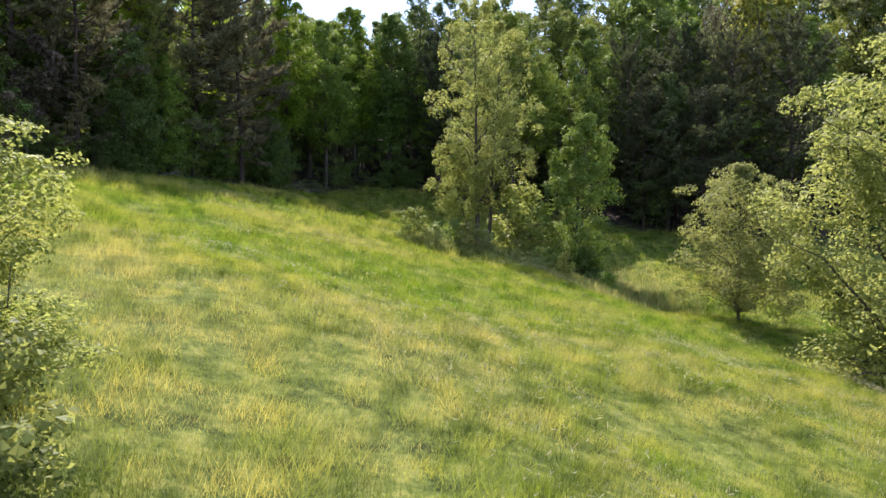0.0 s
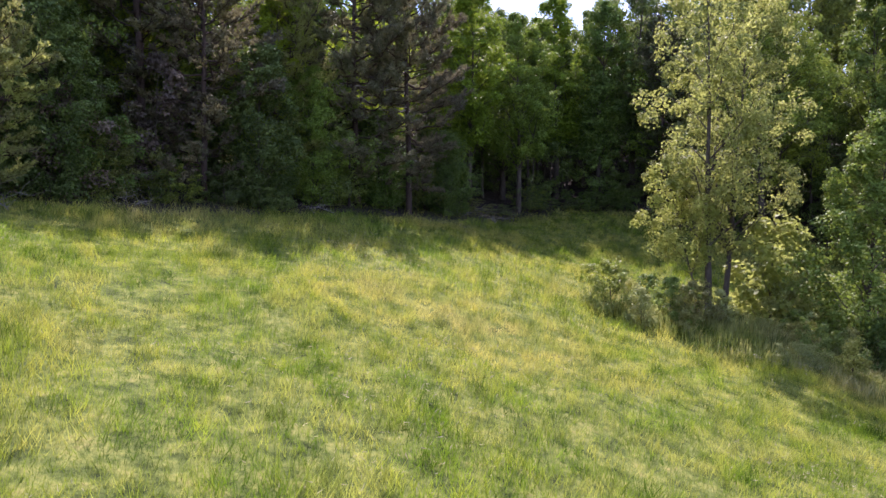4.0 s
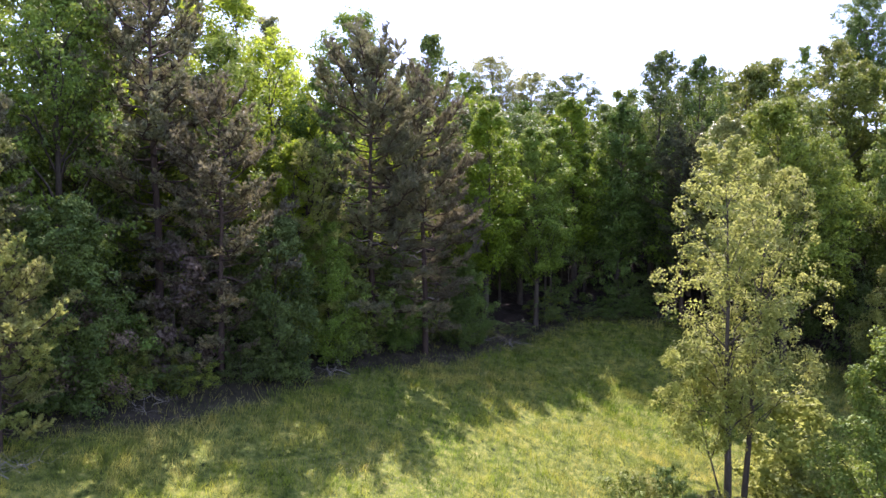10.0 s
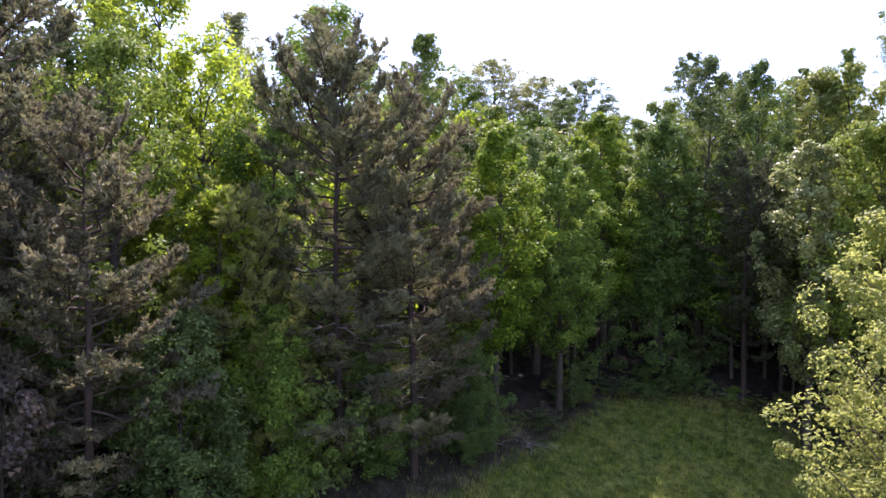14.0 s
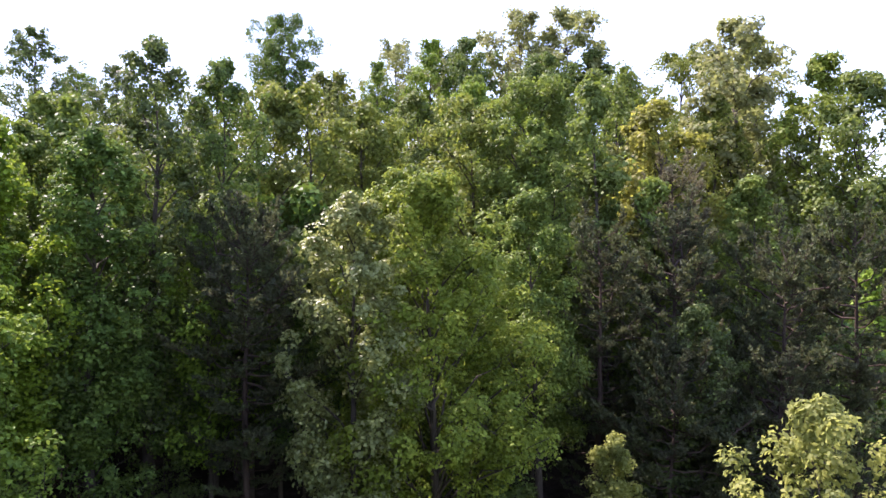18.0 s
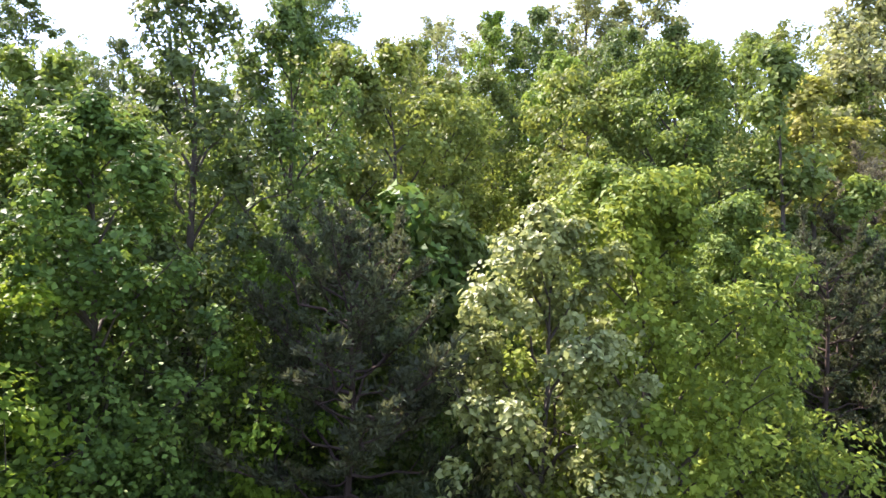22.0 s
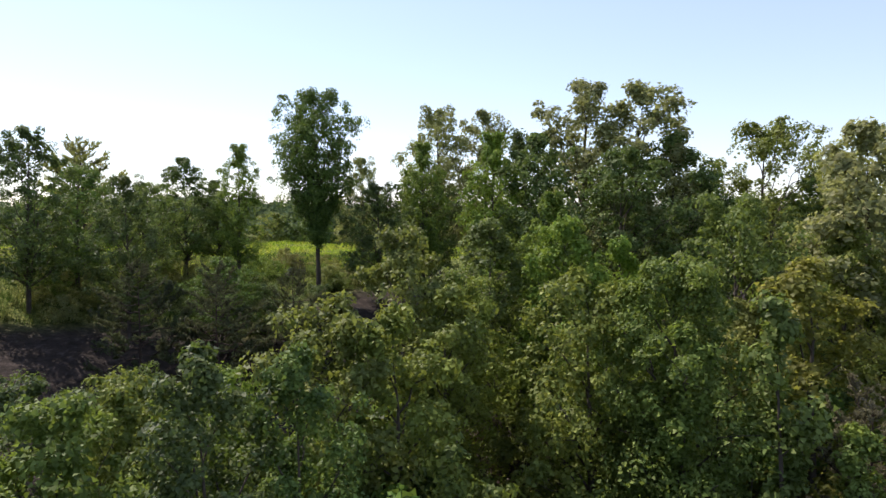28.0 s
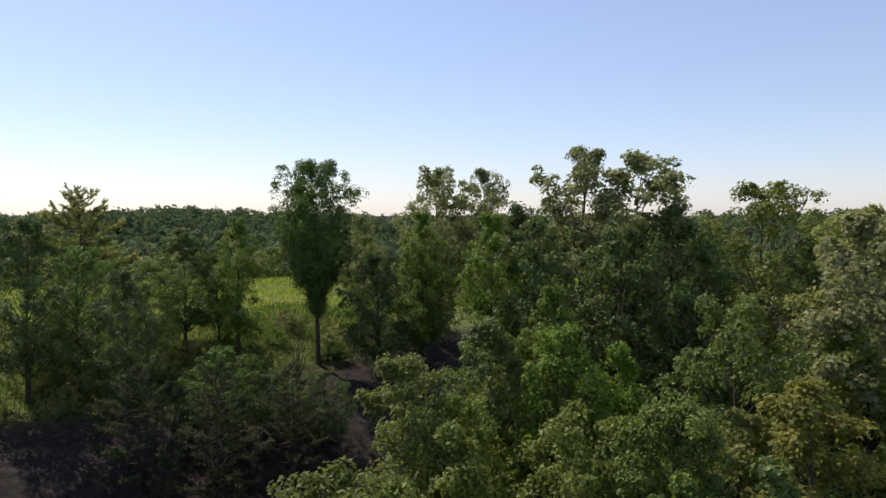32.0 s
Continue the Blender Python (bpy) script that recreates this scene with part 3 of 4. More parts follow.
def pine(x, y, tall, wide, leaf, where="at the edge of the wood", foot=0.06, count=74, lean=0.0, group="pines of the wood edge", spire=False, snags=0):
    """A pine: a tapering trunk with boughs in loose whorls under a rounded top, each bough a part of its own; snags are dead lower branches."""
    seed = int(abs(x * 131 + y * 17)) % 9973
    dice = np.random.RandomState(seed)
    root = new("pine_tree")
    root.matrix_basis = pose(x, y, float(height(x, y)) - 0.1, lean, 0, dice.uniform(0, 360))
    u = np.linspace(0, 1, 9)
    bow = np.cumsum(dice.normal(size=(9, 2)), 0) * tall * 0.004
    path = np.column_stack([bow, -0.3 + u * (tall * (0.95 if spire else 0.9) + 0.3)])
    part("trunk", mesh_of("trunk", *tube(path, tall * 0.011 * ((1 - u) ** 0.75 + 0.04), 7), [PINE_BARK], smooth=True), root)
    close = math.hypot(x + 5, y - 38) < 6
    stock = (leaf, close)
    if stock not in BOUGHS:
        BOUGHS[stock] = [bough_mesh(leaf, k, [PINE_BARK, LEAF[leaf]], *((24, 0.0055) if close else (9, 0.0135))) for k in range(5)]
    for k in range(count):
        r = ((k + dice.uniform(0, 0.8)) / count) ** 0.85
        z = tall * (foot + ((0.95 if spire else 0.88) - foot) * r)
        if spire:
            span = np.clip((1 - r) / 0.6, 0, 1) ** 0.5 * (0.78 + 0.22 * min(1, r / 0.25)) + 0.1
        else:
            span = math.sqrt(max(0.02, 1 - (max(0.0, r - 0.42) / 0.72) ** 2)) * (0.72 + 0.28 * min(1, r / 0.4))
        reach = wide * 0.58 * span * dice.uniform(0.5, 1.15)
        wood, needles = BOUGHS[stock][dice.randint(5)]
        ob = part("bough", wood, root)
        part("needles", needles, ob)
        mid = [np.interp(z, path[:, 2], path[:, j]) for j in (0, 1)]
        thick = max(reach * dice.uniform(0.85, 1.25), 1.5)
        ob.matrix_basis = pose(mid[0], mid[1], z, 0, -3 - (30 if spire else 48) * r ** 2.5 + dice.normal() * 8, k * 137.5 + dice.normal() * 22) @ Matrix.Diagonal((reach, thick, max(thick, 1.9), 1))
    for k in range(snags):
        z, a = tall * dice.uniform(0.12, 0.5), dice.uniform(0, 2 * np.pi)
        tip = np.array([math.cos(a), math.sin(a), dice.uniform(-0.1, 0.2)]) * wide * dice.uniform(0.25, 0.45)
        spine = curve_path(dice, (*[np.interp(z, path[:, 2], path[:, j]) for j in (0, 1)], z), tip + (0, 0, z), -0.06, 6, 0.08)
        bits = [tube(spine, np.linspace(0.035, 0.008, 6), 5)]
        for j in range(4):
            bits.append(tube(curve_path(dice, spine[j + 1], spine[j + 1] + dice.normal(size=3) * 0.35 + tip * 0.2, 0, 4, 0.06), np.linspace(0.014, 0.004, 4), 3))
        part("dead_branch", mesh_of("dead_branch", *joined(bits), [DEAD], smooth=True), root, "bare grey dead lower branch")
    return tagged(root, f"{WORDS[leaf]} pine with layered boughs {where}", "pine tree", group)


def bare(name, x, y, tall, wide, stems, label, category, seed, mat, tilt=0.0, flat=1.0):
    """A leafless plant or a heap of fallen boughs: each stem with its twigs is one part."""
    dice = np.random.RandomState(seed)
    root = new(name)
    root.matrix_basis = pose(x, y, float(height(x, y)) - 0.05, tilt, 0, dice.uniform(0, 360))
    for _ in range(stems):
        a, r = dice.uniform(0, 2 * np.pi), wide / 2 * np.sqrt(dice.uniform(0.05, 1))
        foot = np.array([np.cos(a), np.sin(a), 0]) * wide * 0.12 * (1 if flat == 1.0 else 3 * dice.uniform(-1, 1))
        tip = np.array([r * np.cos(a), r * np.sin(a), tall * flat * dice.uniform(0.55, 1.0)])
        path = curve_path(dice, foot, tip, 0.08, 6, 0.06)
        thick = 0.012 + 0.007 * tall
        pieces = [tube(path, np.linspace(thick, thick * 0.2, 6), 5)]
        for _ in range(9):
            k = dice.randint(1, 6)
            end = path[k] + dice.normal(size=3) * (0.16, 0.16, 0.12) * max(wide, tall * 0.5) + (0, 0, 0.1 * tall * flat)
            end[2] = max(end[2], 0.08)
            twig = curve_path(dice, path[k], end, 0.05, 4, 0.05)
            pieces.append(tube(twig, np.linspace(thick * 0.4, thick * 0.1, 4), 3))
        part("stem" if flat == 1.0 else "branch", mesh_of("stem", *joined(pieces), [mat], smooth=True), root)
    return tagged(root, label, category)


# ---- pines along the edge of the wood ----
pine(-6.5, 37.7, 17.2, 7.0, "needle", snags=9, count=104)
pine(-3.7, 39.0, 16.2, 6.0, "needle_brown", lean=2, snags=7, count=96)
pine(-12.0, 29.9, 13.6, 5.2, "needle_brown")
pine(-14.9, 30.4, 19.5, 6.4, "needle")
pine(-18.8, 33.5, 20.0, 6.4, "needle")
tree("oak", -18.4, 28.4, 16.5, 6.0, "mid", "among the pines")
pine(-9.6, 35.0, 11.0, 4.6, "needle_bright")
pine(-19.5, 23.5, 13.5, 5.0, "needle")
pine(29.1, 45.1, 16.6, 4.6, "needle_shaded", "in the hollow of the wood")
pine(33.0, 42.8, 17.4, 7.3, "needle_shaded", "in the hollow of the wood")
pine(34.5, 38.6, 17.4, 7.0, "needle_shaded", "in the hollow of the wood")
pine(38.3, 35.6, 19.0, 6.6, "needle_shaded", "in the hollow of the wood")
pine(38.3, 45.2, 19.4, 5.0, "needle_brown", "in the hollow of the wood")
pine(13.7, 51.5, 15.0, 4.8, "needle_shaded", "in the hollow of the wood", foot=0.2)

# ---- the wood ahead ----
tree("oak", -16.0, 43.0, 19.6, 9.0, "bright")
tree("oak", -13.0, 40.8, 15.8, 7.2, "bright")
tree("slim", -10.8, 40.0, 13.2, 4.4, "bright")
tree("slim", -10.4, 34.6, 10.6, 3.4, "bright", "among the pines")
tree("slim", -16.6, 33.6, 12.0, 4.0, "bright", "among the pines")
# three trees hidden by the pines, added to close gaps in their shadow
tree("oak", -9.4, 38.6, 14.5, 5.6, "dark", "added behind the pines for shade")
tree("oak", -13.6, 34.4, 15.5, 6.0, "mid", "added behind the pines for shade")
tree("oak", -19.0, 31.0, 16.0, 6.0, "dark", "added behind the pines for shade")
tree("oak", -24.0, 36.0, 19.0, 7.0, "mid")
tree("oak", -22.0, 49.0, 21.0, 9.0, "mid")
tree("oak", -27.5, 44.0, 20.0, 9.0, "dark")
tree("oak", -21.0, 26.0, 14.0, 5.5, "mid")
tree("oak", -11.3, 55.4, 20.6, 9.6, "mid")
tree("slim", -6.4, 67.8, 18.7, 6.6, "mid")
for x, y, t, w, leaf in ((-4.0, 102.0, 10.0, 9.0, "mid"), (6.0, 105.0, 10.5, 9.0, "pale"), (9.0, 97.0, 9.0, 8.0, "dark"), (-9.0, 96.0, 11.0, 9.0, "olive"), (15.5, 96.0, 7.0, 7.0, "mid"), (3.0, 92.0, 7.0, 7.0, "mid"), (-14.0, 88.0, 13.0, 8.0, "mid"), (-3.0, 84.0, 9.0, 7.0, "dark")):
    tree("oak", x, y, t, w, leaf, "on the hill behind the wood")
tree("oak", 0.4, 107.6, 11.9, 13.0, "pale", "on the hill behind the wood")
tree("oak", 12.0, 102.2, 10.8, 10.5, "dark", "on the hill behind the wood")
tree("slim", -24.7, 76.8, 19.4, 7.0, "pale")
tree("high", -0.4, 45.7, 14.9, 4.6, "fresh")
tree("high", 3.1, 48.9, 13.7, 5.2, "mid")
# two hidden trees, added to shade the lower crowns in front of them
tree("oak", 2.2, 53.2, 14.5, 5.6, "dark")
tree("oak", -1.6, 50.0, 14.5, 5.2, "dark")
tree("high", 6.5, 55.2, 15.8, 5.0, "fresh")
tree("high", 9.8, 55.4, 15.6, 4.8, "dark")
tree("slim", 12.7, 56.8, 19.5, 5.4, "dark")
tree("slim", 15.8, 57.0, 19.1, 4.8, "dark")
tree("oak", 21.4, 61.3, 17.7, 6.8, "olive")
for x, y, top, w, leaf in ((11.8, 62.0, 19.2, 6.4, "mid"), (15.6, 66.0, 18.6, 7.0, "olive"), (19.4, 65.0, 18.6, 7.0, "mid"), (13.8, 71.5, 18.0, 7.0, "dark"), (19.5, 72.0, 17.4, 7.0, "dark")):
    tree("oak", x, y, top - float(height(x, y)), w, leaf)
tree("slim", -17.6, 22.0, 11.0, 3.6, "lime", "at the meadow's edge")
for x, y, t, w, leaf in ((-10.0, 31.4, 7.6, 3.6, "dark"), (-8.2, 34.6, 7.0, 3.6, "mid"), (-15.6, 24.6, 8.0, 3.6, "dark"), (-5.4, 38.8, 5.6, 3.4, "dark"), (-1.6, 42.0, 5.0, 3.4, "dark")):
    tree("sapling", x, y, t, w, leaf, "before the pines", "young trees of the wood edge")
pine(-15.2, 20.6, 6.6, 3.6, "needle_bright", "at the meadow's edge", foot=0.08, count=64)

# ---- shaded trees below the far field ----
# the darkness of this shaded slope is put into the needle and leaf colours
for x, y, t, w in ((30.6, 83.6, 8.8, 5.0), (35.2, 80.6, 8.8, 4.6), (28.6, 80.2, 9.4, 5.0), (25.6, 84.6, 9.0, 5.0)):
    pine(x, y, t, w, "needle_shaded", "below the far field", foot=0.05, count=34, spire=True)
for x, y, t, w in ((33.6, 87.4, 7.0, 6.0), (37.0, 86.2, 5.0, 5.0), (39.4, 82.6, 6.0, 5.2)):
    tree("oak", x, y, t, w, "dark", "below the far field")

# ---- trees on the slope of the wood ----
# sunlit left side of the next tree's crown, its light put into whitish leaves
tree("high", 15.6, 47.8, 15.9, 4.4, "white")
tree("high", 19.0, 46.6, 17.0, 8.4, "olive")
tree("high", 26.5, 46.7, 16.4, 4.4, "mid")
tree("oak", 21.4, 49.8, 16.6, 4.6, "mid")
tree("slim", 35.5, 45.3, 17.3, 3.4, "mid")
tree("high", 9.4, 59.7, 14.8, 3.4, "mid")
tree("oak", 23.4, 58.8, 18.1, 5.2, "olive")
tree("oak", 29.8, 62.0, 16.4, 5.2, "olive")
tree("oak", 34.4, 56.5, 19.1, 7.2, "olive")
tree("slim", 33.4, 51.3, 18.9, 4.0, "mid")
tree("oak", 40.7, 58.2, 15.6, 8.2, "mid")
tree("oak", 47.2, 53.4, 16.4, 7.4, "lime")
tree("slim", 46.7, 42.8, 17.4, 6.1, "mid")
tree("oak", 62.1, 48.6, 28.0, 9.5, "pale")
tree("slim", 61.6, 42.7, 26.0, 9.0, "olive")
tree("slim", 59.2, 39.2, 25.0, 9.0, "mid")
tree("slim", 55.0, 85.7, 16.0, 5.2, "mid")
tree("slim", 51.7, 70.6, 20.7, 7.2, "dark")

# ---- trees towards the far field ----
tree("tall", 48.0, 93.1, 19.8, 9.6, "dark", "beside the far field")
tree("oak", 64.7, 91.7, 19.5, 9.9, "pale")
tree("oak", 68.9, 88.1, 20.0, 7.6, "pale")
tree("oak", 67.1, 74.8, 24.9, 11.0, "pale")
tree("oak", 68.4, 70.0, 25.4, 12.0, "pale")
tree("oak", 84.7, 62.5, 23.2, 17.5, "olive")
tree("oak", 73.2, 51.1, 26.5, 10.0, "lime")
tree("oak", 59.8, 76.8, 19.1, 7.4, "dark")
tree("oak", 69.0, 65.6, 21.4, 10.4, "dark")
tree("oak", 59.6, 67.4, 20.3, 10.6, "dark")
pine(47.1, 142.7, 16.5, 9.0, "needle_bright", "standing alone in the far field", foot=0.1, count=84, spire=True)
tree("slim", 24.0, 98.5, 14.2, 7.0, "dark", "beside the far field")
tree("oak", 34.5, 100.5, 9.5, 7.2, "mid", "beside the far field")
tree("slim", 39.6, 102.8, 11.7, 6.6, "dark", "beside the far field")
tree("slim", 42.3, 97.9, 13.7, 4.6, "mid", "beside the far field")
tree("slim", 28.3, 91.4, 12.0, 5.6, "dark", "beside the far field")
tree("oak", 29.5, 103.0, 10.5, 7.9, "dark", "beside the far field")
tree("slim", 43.3, 102.8, 9.4, 5.1, "dark", "beside the far field")
tree("oak", 30.7, 65.8, 17.5, 6.9, "olive")
tree("slim", 51.2, 74.6, 19.5, 6.4, "mid")
tree("oak", 57.7, 88.6, 12.6, 9.7, "dark")
tree("oak", 50.7, 87.4, 11.9, 6.9, "dark")
tree("slim", 46.8, 66.9, 18.0, 5.9, "mid")
tree("oak", 42.7, 62.3, 18.4, 6.7, "mid")
tree("slim", 45.4, 60.5, 17.5, 4.4, "mid")
tree("broad", 36.1, 52.9, 20.8, 9.2, "mid")
tree("oak", 51.7, 54.7, 21.6, 10.8, "mid")
tree("oak", 47.0, 49.0, 20.6, 7.4, "gold")
tree("slim", 60.5, 50.2, 20.5, 7.8, "olive")
tree("slim", 42.7, 68.5, 16.0, 6.9, "mid")
tree("oak", 34.6, 65.5, 15.0, 6.1, "olive")
tree("slim", 34.3, 47.1, 22.0, 3.2, "mid")
tree("oak", 76.3, 65.9, 17.3, 8.7, "dark")
tree("oak", 86.8, 56.4, 19.2, 8.7, "dark")
tree("slim", 61.0, 100.4, 13.0, 6.0, "pale")

# ---- the clump of trees in the meadow ----
tree("airy", 9.9, 29.9, 15.2, 4.8, "lime", "in the meadow thicket", "trees of the meadow", 0)
tree("airy", 10.7, 30.3, 15.0, 5.4, "lime", "in the meadow thicket", "trees of the meadow", 1, lean=8, turn=131)
tree("spray", 9.6, 29.9, 6.8, 3.4, "lime", "in the meadow thicket", "trees of the meadow", lean=15, turn=-90)
tree("sapling", 15.5, 28.0, 10.0, 4.4, "mid", "in the meadow thicket", "trees of the meadow")
tree("bush", 13.2, 31.4, 5.2, 4.6, "lime", "in the meadow thicket", "bushes of the thicket")
tree("orchard", 18.4, 17.2, 7.4, 5.6, "lime", "standing alone on the slope", "trees of the meadow")
tree("broad", 17.6, 7.2, 12.5, 8.6, "lime", "on the lower meadow", "trees of the meadow")
tree("sapling", -6.5, -3.6, 2.8, 2.7, "lime", "close by on the upper meadow", "trees of the meadow")
tree("sapling", -6.8, -4.3, 2.2, 2.2, "pale", "close by on the upper meadow", "trees of the meadow")
for x, y, t, w, leaf in ((-6.0, -4.7, 1.5, 1.8, "lime"), (-6.4, -5.5, 1.2, 1.6, "scrub"), (-6.9, -3.2, 1.7, 1.8, "lime")):
    tree("bush", x, y, t, w, leaf, "close by on the upper meadow", "bushes of the upper meadow")
tree("bush", 4.9, 25.6, 2.0, 2.4, "olive", "in the meadow thicket", "bushes of the thicket")
tree("bush", 7.0, 28.4, 1.5, 2.2, "dark", "in the meadow thicket", "bushes of the thicket")
tree("bush", 13.2, 29.6, 2.6, 3.0, "pale", "in the meadow thicket", "bushes of the thicket")
tree("bush", 15.4, 27.0, 2.2, 2.6, "dark", "in the meadow thicket", "bushes of the thicket")
for k in range(26):
    x, y = many.uniform(5.5, 18.5), many.uniform(22.0, 29.0)
    if y > 24.5 + 0.5 * (x - 5):
        y -= 1.0
    tree("bush", x, y, many.uniform(0.6, 1.9), many.uniform(1.0, 2.4), many.choice(["scrub", "pale", "pale", "mid", "lime", "scrub"]), "in the meadow thicket", "bushes of the thicket")
bare("brush_heap", 8.3, 27.2, 0.9, 2.6, 10, "heap of pale dead branches in the meadow thicket", "dead branches", 3, DEAD, 0, 0.6)

# ---- the inside of the wood ----
taken = [(o.location.x, o.location.y) for o in scene.objects if o.parent is None and o.get("category") in ("tree", "pine tree")]
fill = 0
for _ in range(6000):
    x, y = many.uniform(-36, 88), many.uniform(14, 105)
    if fill >= 105 or (x < 1 and y < 62 and x > -20) or wood_share(x, y) < 0.9 or wood_share(x - 1.5, y - 2) < 0.6 or 0.45 * x + 0.89 * y > 92:
        continue
    if min((x - a) ** 2 + (y - b) ** 2 for a, b in taken) < 3.3 ** 2:
        continue
    hidden = x < 1.5 + 0.25 * (y - 40.5)  # this side of the wood is looked at from below alone
    tall = min(many.uniform(9.5, 13.5), (20.5 if hidden else 15.5 if x < 32 else 16.5) - float(height(x, y)))
    if tall < 4.5 or (7 < x < 16 and 43 < y < 54) or (not hidden and x < 36 and 0.45 * x + 0.89 * y > 70):
        continue
    taken.append((x, y))
    fill += 1
    tree("thin", x, y, tall, many.uniform(4.4, 6.4), many.choice(["dark", "mid", "dark", "olive"]))
low = 0
for _ in range(8000):
    x, y = many.uniform(-28, 60), many.uniform(14, 72)
    w = float(wood_share(x, y))
    if low >= 150 or w < 0.5 or (w > 0.97 and many.random() < 0.8) or (x > 2 and many.random() < 0.5):
        continue
    low += 1
    # for x above 0 the canopy's shade is put into darker leaf colours
    tree("under", x, y, many.uniform(2.2, 6.5), many.uniform(2.6, 4.4), many.choice((["dark", "mid", "dark", "olive", "mid", "lime", "dry"] if x < 0 else ["dark", "dark", "dark", "dry"])), "under the wood's edge", "shrubs of the wood edge")
for k in range(34):
    x = -20 + 40 * (k + many.random()) / 34
    y = float(np.interp(x, [-24, -16, -10.5, -4, 7, 14, 22], [15, 24.5, 30, 42.5, 51, 51.5, 47])) + many.uniform(-0.6, 1.6)
    if x > -2 and k % 2:
        continue
    tree("under", x, y, many.uniform(1.2, 3.2) * (0.6 if x > -2 else 1.0), many.uniform(2.0, 3.4), many.choice(["dark", "dark", "mid", "olive"]), "along the wood's edge", "shrubs of the wood edge")
# dark shrubs added where the hollow is merely in deep shade
for k in range(26):
    x, y = many.uniform(10, 30), many.uniform(64, 84)
    if x > 5 + 0.325 * (y - 40.5):
        tree("under", x, y, many.uniform(1.6, 3.4), many.uniform(3.0, 4.6), "dark", "added to darken the wood's hollow", "shrubs of the hollow")
# unseen trees added deeper in, to block sun that leaks through to the meadow
inner = 0
for _ in range(3000):
    x = many.uniform(-30, 0)
    y = float(np.interp(x, [-24, -16, -10.5, -4, 7], [14, 23.5, 28.5, 41.5, 50])) + many.uniform(4, 24)
    if inner >= 24 or min((x - a) ** 2 + (y - b) ** 2 for a, b in taken) < 2.4 ** 2:
        continue
    taken.append((x, y))
    inner += 1
    tree("thin", x, y, many.uniform(10, 15), many.uniform(4.8, 6.6), many.choice(["mid", "bright", "mid", "fresh"]))
for k in range(40):
    x, y = many.uniform(-3, 26), many.uniform(49, 62)
    if 7 < x < 16 and y < 54:
        continue
    # past y = 54 fuller crowns are added to keep sun off the edge trees
    if y > 54:
        tree("thin", x, y, many.uniform(10, 13.5), many.uniform(4.4, 6.0), many.choice(["dark", "dark", "mid"]))
    else:
        tree("pole", x, y, many.uniform(10, 14), many.uniform(2.8, 4.0), many.choice(["dark", "mid", "mid"]))
tree("slim", 30.5, 40.6, 13.0, 4.4, "dark", "in the hollow of the wood")
pine(28.6, 41.2, 11.5, 5.6, "needle_shaded", "in the hollow of the wood")
pine(31.6, 37.6, 12.5, 5.8, "needle_shaded", "in the hollow of the wood")
tree("sapling", 22.6, 41.6, 8.4, 2.8, "lime", "in the hollow of the wood")
# ---- dead wood ----
for k, (x, y) in enumerate(((-14.4, 19.2), (-15.6, 19.6), (-13.2, 26.2), (-1.0, 43.0), (1.2, 44.2), (-7.8, 33.0), (13.0, 52.0), (18.5, 52.5))):
    bare("fallen_branches", x, y, 0.9, 3.2, 5, "fallen bare grey branches at the wood's edge", "dead branches", 40 + k, DEAD, 0, 0.45)
bare("dead_tree", -12.9, 46.5, 16.0, 4.0, 5, "dark leafless dead tree in the wood", "dead tree", 51, BARK)
bare("dead_tree", 44.6, 92.6, 5.2, 2.6, 4, "small leafless dead tree beside the far field", "dead tree", 52, BARK)
for k, (x, y, t, w) in enumerate(((50.5, 80.0, 4.2, 4.6), (47.0, 81.0, 3.4, 4.0), (53.0, 78.0, 4.6, 4.2))):
    bare("leafless_shrub", x, y, t, w, 16, "leafless grey-brown shrub on the slope", "shrub", 60 + k, DEAD)
# ---- scrub on the open slope below the far field ----
scrub = 0
for _ in range(3000):
    x, y = many.uniform(14, 62), many.uniform(76, 118)
    along = 0.45 * x + 0.89 * y
    if wood_share(x, y) > 0.3 or not 74 < along < 116 or scrub >= 60:
        continue
    scrub += 1
    tree("bush", x, y, many.uniform(1.0, 2.6), many.uniform(2.2, 4.6), many.choice(["scrub", "pale", "mid", "scrub"]), "on the open slope", "bushes of the slope")

for k in range(34):
    r, a = many.uniform(138, 168), radians(14 + 52 * (k + many.random()) / 34)
    x, y = 4 + r * math.sin(a), 41 + r * math.cos(a)
    tree("hedge", x, y, many.uniform(5, 9), many.uniform(6, 9), many.choice(["mid", "olive", "pale", "dark"]), "at the far field's edge", "hedge trees of the far field")


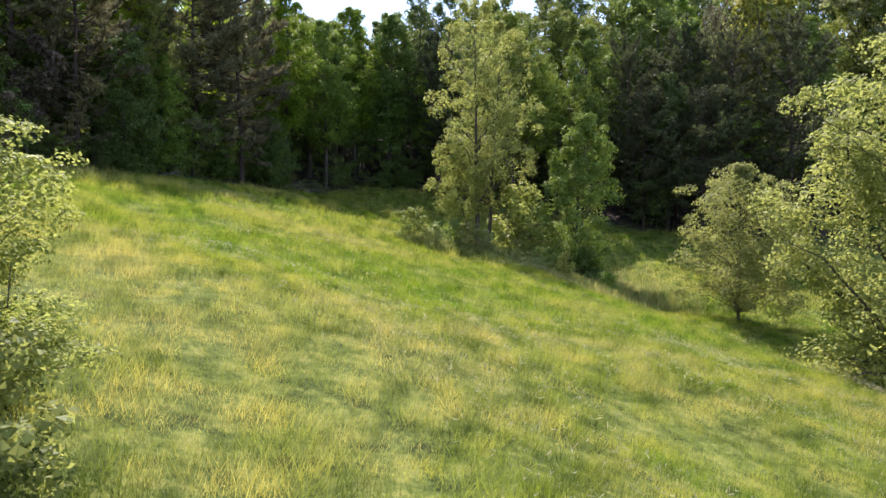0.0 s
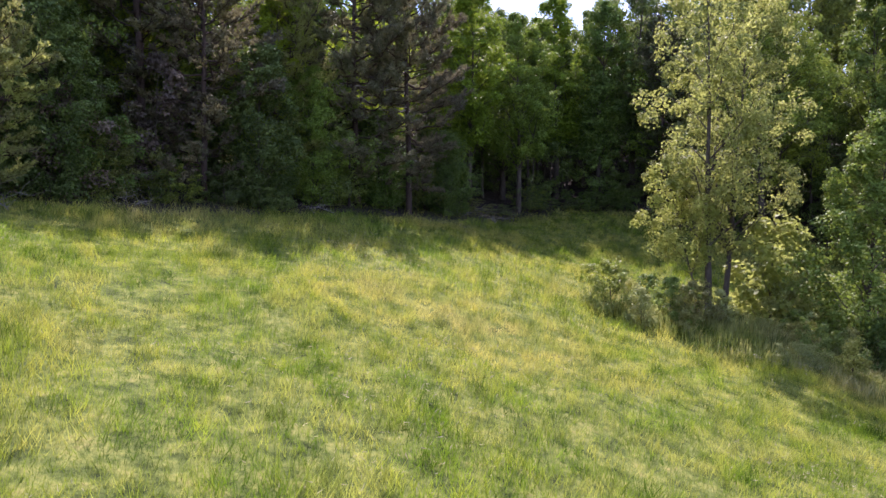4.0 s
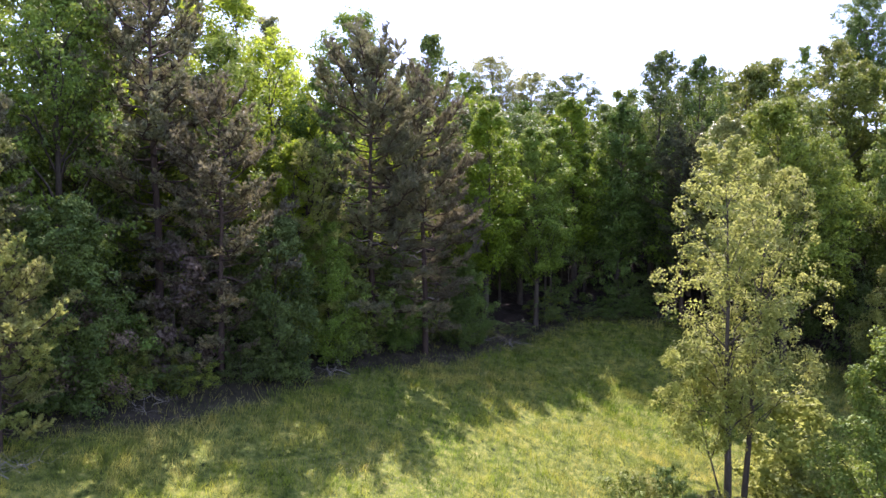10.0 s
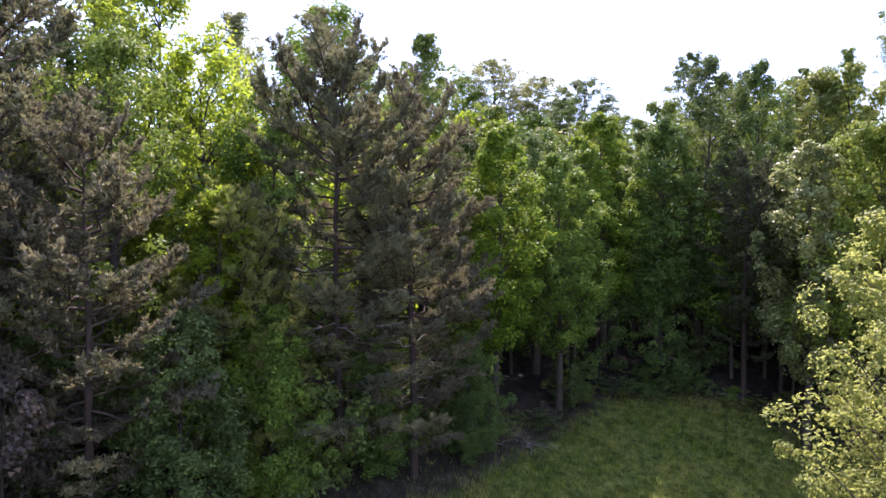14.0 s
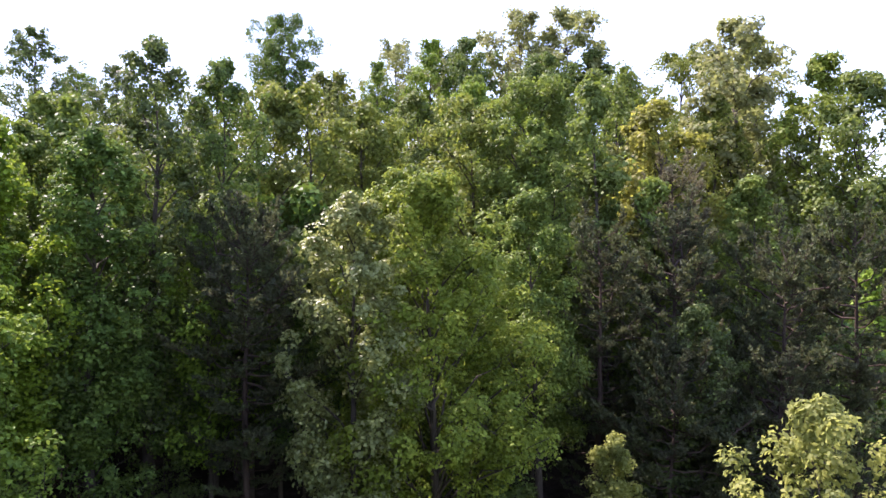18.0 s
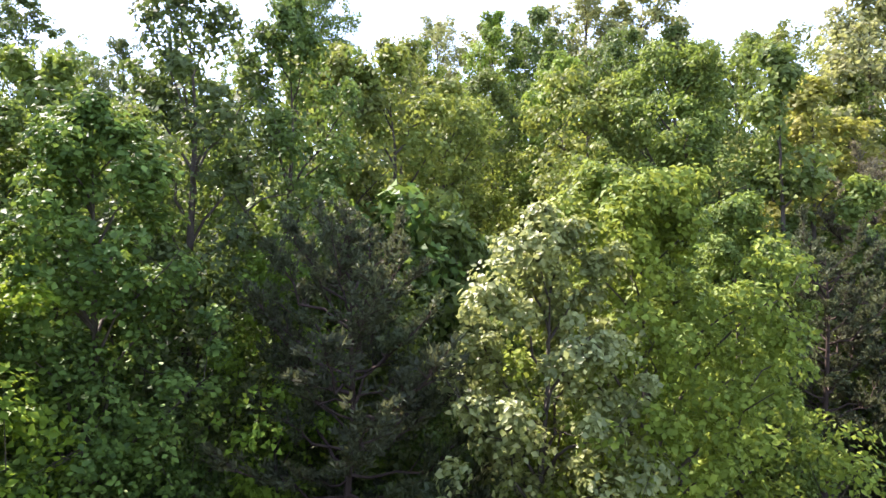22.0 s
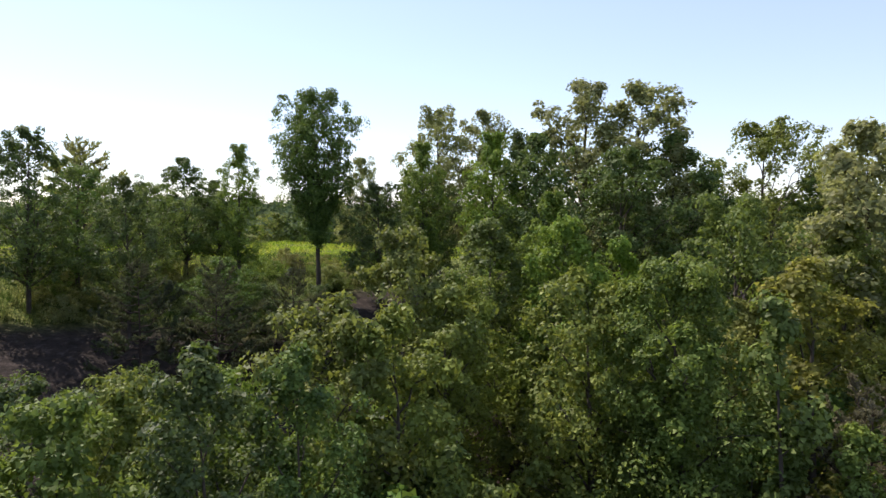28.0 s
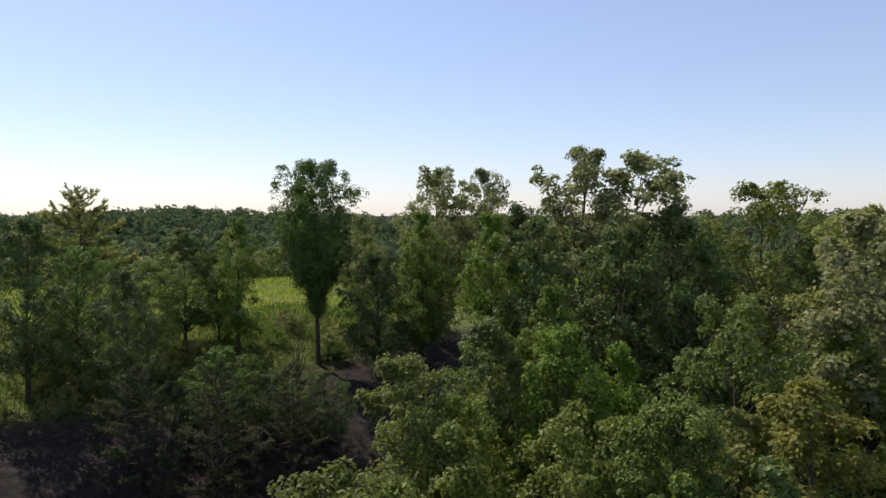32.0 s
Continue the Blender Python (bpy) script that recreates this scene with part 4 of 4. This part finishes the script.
# ---- grass ----
def blades(name, x, y, tall, wide, mat, seed, bent=0.35, soft=True, wind=(0.25, -0.1)):
    """Grass blades at places of the plan, in one mesh."""
    dice = np.random.RandomState(seed)
    n = len(x)
    z = height(x, y) - 0.03
    foot = np.stack([x, y, z], 1)
    a = dice.uniform(0, 2 * np.pi, n)
    side = np.stack([np.cos(a), np.sin(a), 0 * a], 1) * (wide * dice.uniform(0.6, 1.3, n))[:, None] / 2
    b = dice.uniform(0, 2 * np.pi, n)
    way = np.stack([np.cos(b) + wind[0], np.sin(b) + wind[1], 0 * b], 1) * (bent * tall)[:, None] * dice.uniform(0.2, 1.2, (n, 1))
    up = np.array([0, 0, 1.0]) * tall[:, None]
    if soft:
        points = np.stack([foot - side, foot + side, foot + up * 0.55 + way * 0.3 + side * 0.75, foot + up * 0.55 + way * 0.3 - side * 0.75, foot + up * 0.97 + way], 1).reshape(-1, 3)
        k = np.arange(n)[:, None] * 5
        faces = [k + [0, 1, 2, 3], k + [3, 2, 4]]
    else:
        points = np.stack([foot - side, foot + side, foot + up + way], 1).reshape(-1, 3)
        faces = [np.arange(n)[:, None] * 3 + [0, 1, 2]]
    return new(name, mesh_of(name, points, faces, [mat]))


def sown(seed, count, x0, x1, y0, y1, keep):
    dice = np.random.RandomState(seed)
    x, y = dice.uniform(x0, x1, count), dice.uniform(y0, y1, count)
    ok = keep(x, y, dice.rand(count))
    return x[ok], y[ok]


open_ground = lambda x, y, r: (litter_shade_share(x, y) < 0.25 + 0.75 * r)
for seed, count, box, base, wide in ((21, 520000, (-17, 16, -10, 8), 0.15, 0.0065), (22, 380000, (-22, 27, 3.6, 23), 0.2, 0.011), (23, 300000, (-26, 36, 18.6, 56), 0.27, 0.02), (29, 150000, (-42, 46, -30, 58), 0.22, 0.035)):
    x, y = sown(seed, count, *box, open_ground)
    dice = np.random.RandomState(seed)
    # each stand of grass thins out towards its edge
    inner_way = np.minimum(np.minimum(x - box[0], box[1] - x), np.minimum(y - box[2], box[3] - y))
    stays = inner_way > 4.0 * dice.rand(len(x))
    if seed == 29:  # the coarse outer stand leaves out the ground close to the path
        stays &= np.maximum(np.abs(x - 1.5) - 14.5, np.abs(y - 11) - 22) > 3.0 * dice.rand(len(x))
    x, y = x[stays], y[stays]
    # some blades gather in tussocks of uneven size
    cell = 0.45 + 0.6 * wander(x, y, 5.0)
    jx, jy = dice.normal(size=len(x)) * 0.17, dice.normal(size=len(x)) * 0.17
    drawn = dice.rand(len(x)) < 0.33
    u, v = 0.82 * x + 0.57 * y, 0.82 * y - 0.57 * x
    u = np.where(drawn, np.round(u / cell) * cell + 0.8 * (wander(x, y, 0.9) - 0.5) + jx, u)
    v = np.where(drawn, np.round(v / cell) * cell + 0.8 * (wander(y, x, 0.9) - 0.5) + jy, v)
    x, y = 0.82 * u - 0.57 * v, 0.82 * v + 0.57 * u
    tuft = wander(x, y, 0.6)
    tall = base * (0.5 + 0.6 * wander(x, y, 2.3) + 1.1 * np.clip(tuft * 1.7 - 0.5, 0, 1) * dice.uniform(0.3, 1.2, len(x)) + 0.3 * drawn)
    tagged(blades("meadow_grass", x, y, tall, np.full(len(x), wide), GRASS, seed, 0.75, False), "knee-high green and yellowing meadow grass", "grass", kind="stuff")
for seed, count, box, wide in ((24, 60000, (-17, 16, -10, 12), 0.006), (27, 50000, (-24, 30, 3, 40), 0.008)):
    x, y = sown(seed, count, *box, lambda x, y, r: (litter_shade_share(x, y) < 0.3) & (r < 2.0 * (wander(x, y, 3.3) - 0.42) * (1 - ease(y, 3, 12) if seed == 24 else ease(y, 3, 12))))
    tall = 0.24 + 0.2 * wander(x, y, 0.9)
    stalk = np.random.RandomState(seed)
    heads = np.stack([x + stalk.normal(size=len(x)) * 0.03, y + stalk.normal(size=len(x)) * 0.03, height(x, y) + tall], 1)
    tagged(new("seed_heads", mesh_of("seed_heads", *leaves_at(stalk, heads, 0.11, wide * 1.6), [SEED])), "pale seed heads standing over the meadow grass", "grass", kind="stuff")
x, y = sown(28, 17000, 4, 20, 19, 31, lambda x, y, r: (y < 26.5 + 0.4 * (x - 4)) & (y > 24.5 - 0.5 * (x - 4)) & (r < 0.35 + 1.3 * wander(x, y, 1.3)))
tagged(blades("thicket_weeds", x, y, 0.4 + 0.7 * wander(x, y, 1.7), np.full(len(x), 0.03), WEEDS, 28, 0.4, True), "tall rank weeds and grass round the thicket", "weeds", kind="stuff")
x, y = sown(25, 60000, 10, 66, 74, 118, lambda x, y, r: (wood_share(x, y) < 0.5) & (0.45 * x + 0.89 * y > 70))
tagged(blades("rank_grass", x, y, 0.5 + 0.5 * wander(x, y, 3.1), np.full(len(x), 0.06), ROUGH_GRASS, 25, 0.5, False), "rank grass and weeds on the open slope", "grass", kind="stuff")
x, y = sown(26, 70000, 20, 130, 100, 190, lambda x, y, r: (0.45 * x + 0.89 * y > 108) & (np.hypot(x - 4, y - 41) < 165))
tagged(blades("field_grass", x, y, 0.4 + 0.3 * wander(x, y, 5), np.full(len(x), 0.12), FIELD_GRASS, 26, 0.5, False), "bright green grass of the far field", "grass", kind="stuff")


# ---- wooded hills beyond the field ----
def far_wood():
    dice = np.random.RandomState(77)
    pieces = []
    for _ in range(2400):
        r, a = np.sqrt(dice.uniform(160 ** 2, 480 ** 2)), radians(14) + 1.25 * dice.uniform(0, 1) ** 1.35
        x, y = 4 + r * math.sin(a), 41 + r * math.cos(a)
        tall, wide = dice.uniform(9, 15), dice.uniform(3.2, 5.5)
        n = 80
        ball = dice.normal(size=(n, 3))
        ball /= np.linalg.norm(ball, axis=1)[:, None]
        ball *= dice.uniform(0.65, 1.08, (n, 1))
        spots = np.array([x, y, float(height(x, y)) + tall * 0.6]) + ball * (wide, wide, tall * 0.42)
        pieces.append(leaves_at(dice, spots, 2.3, 1.7, ball * 0.8))
    return joined(pieces)


tagged(new("hillside_woodland", mesh_of("hillside_woodland", *far_wood(), [LEAF["hill"]])), "wooded hillside far beyond the field", "woodland", kind="stuff")
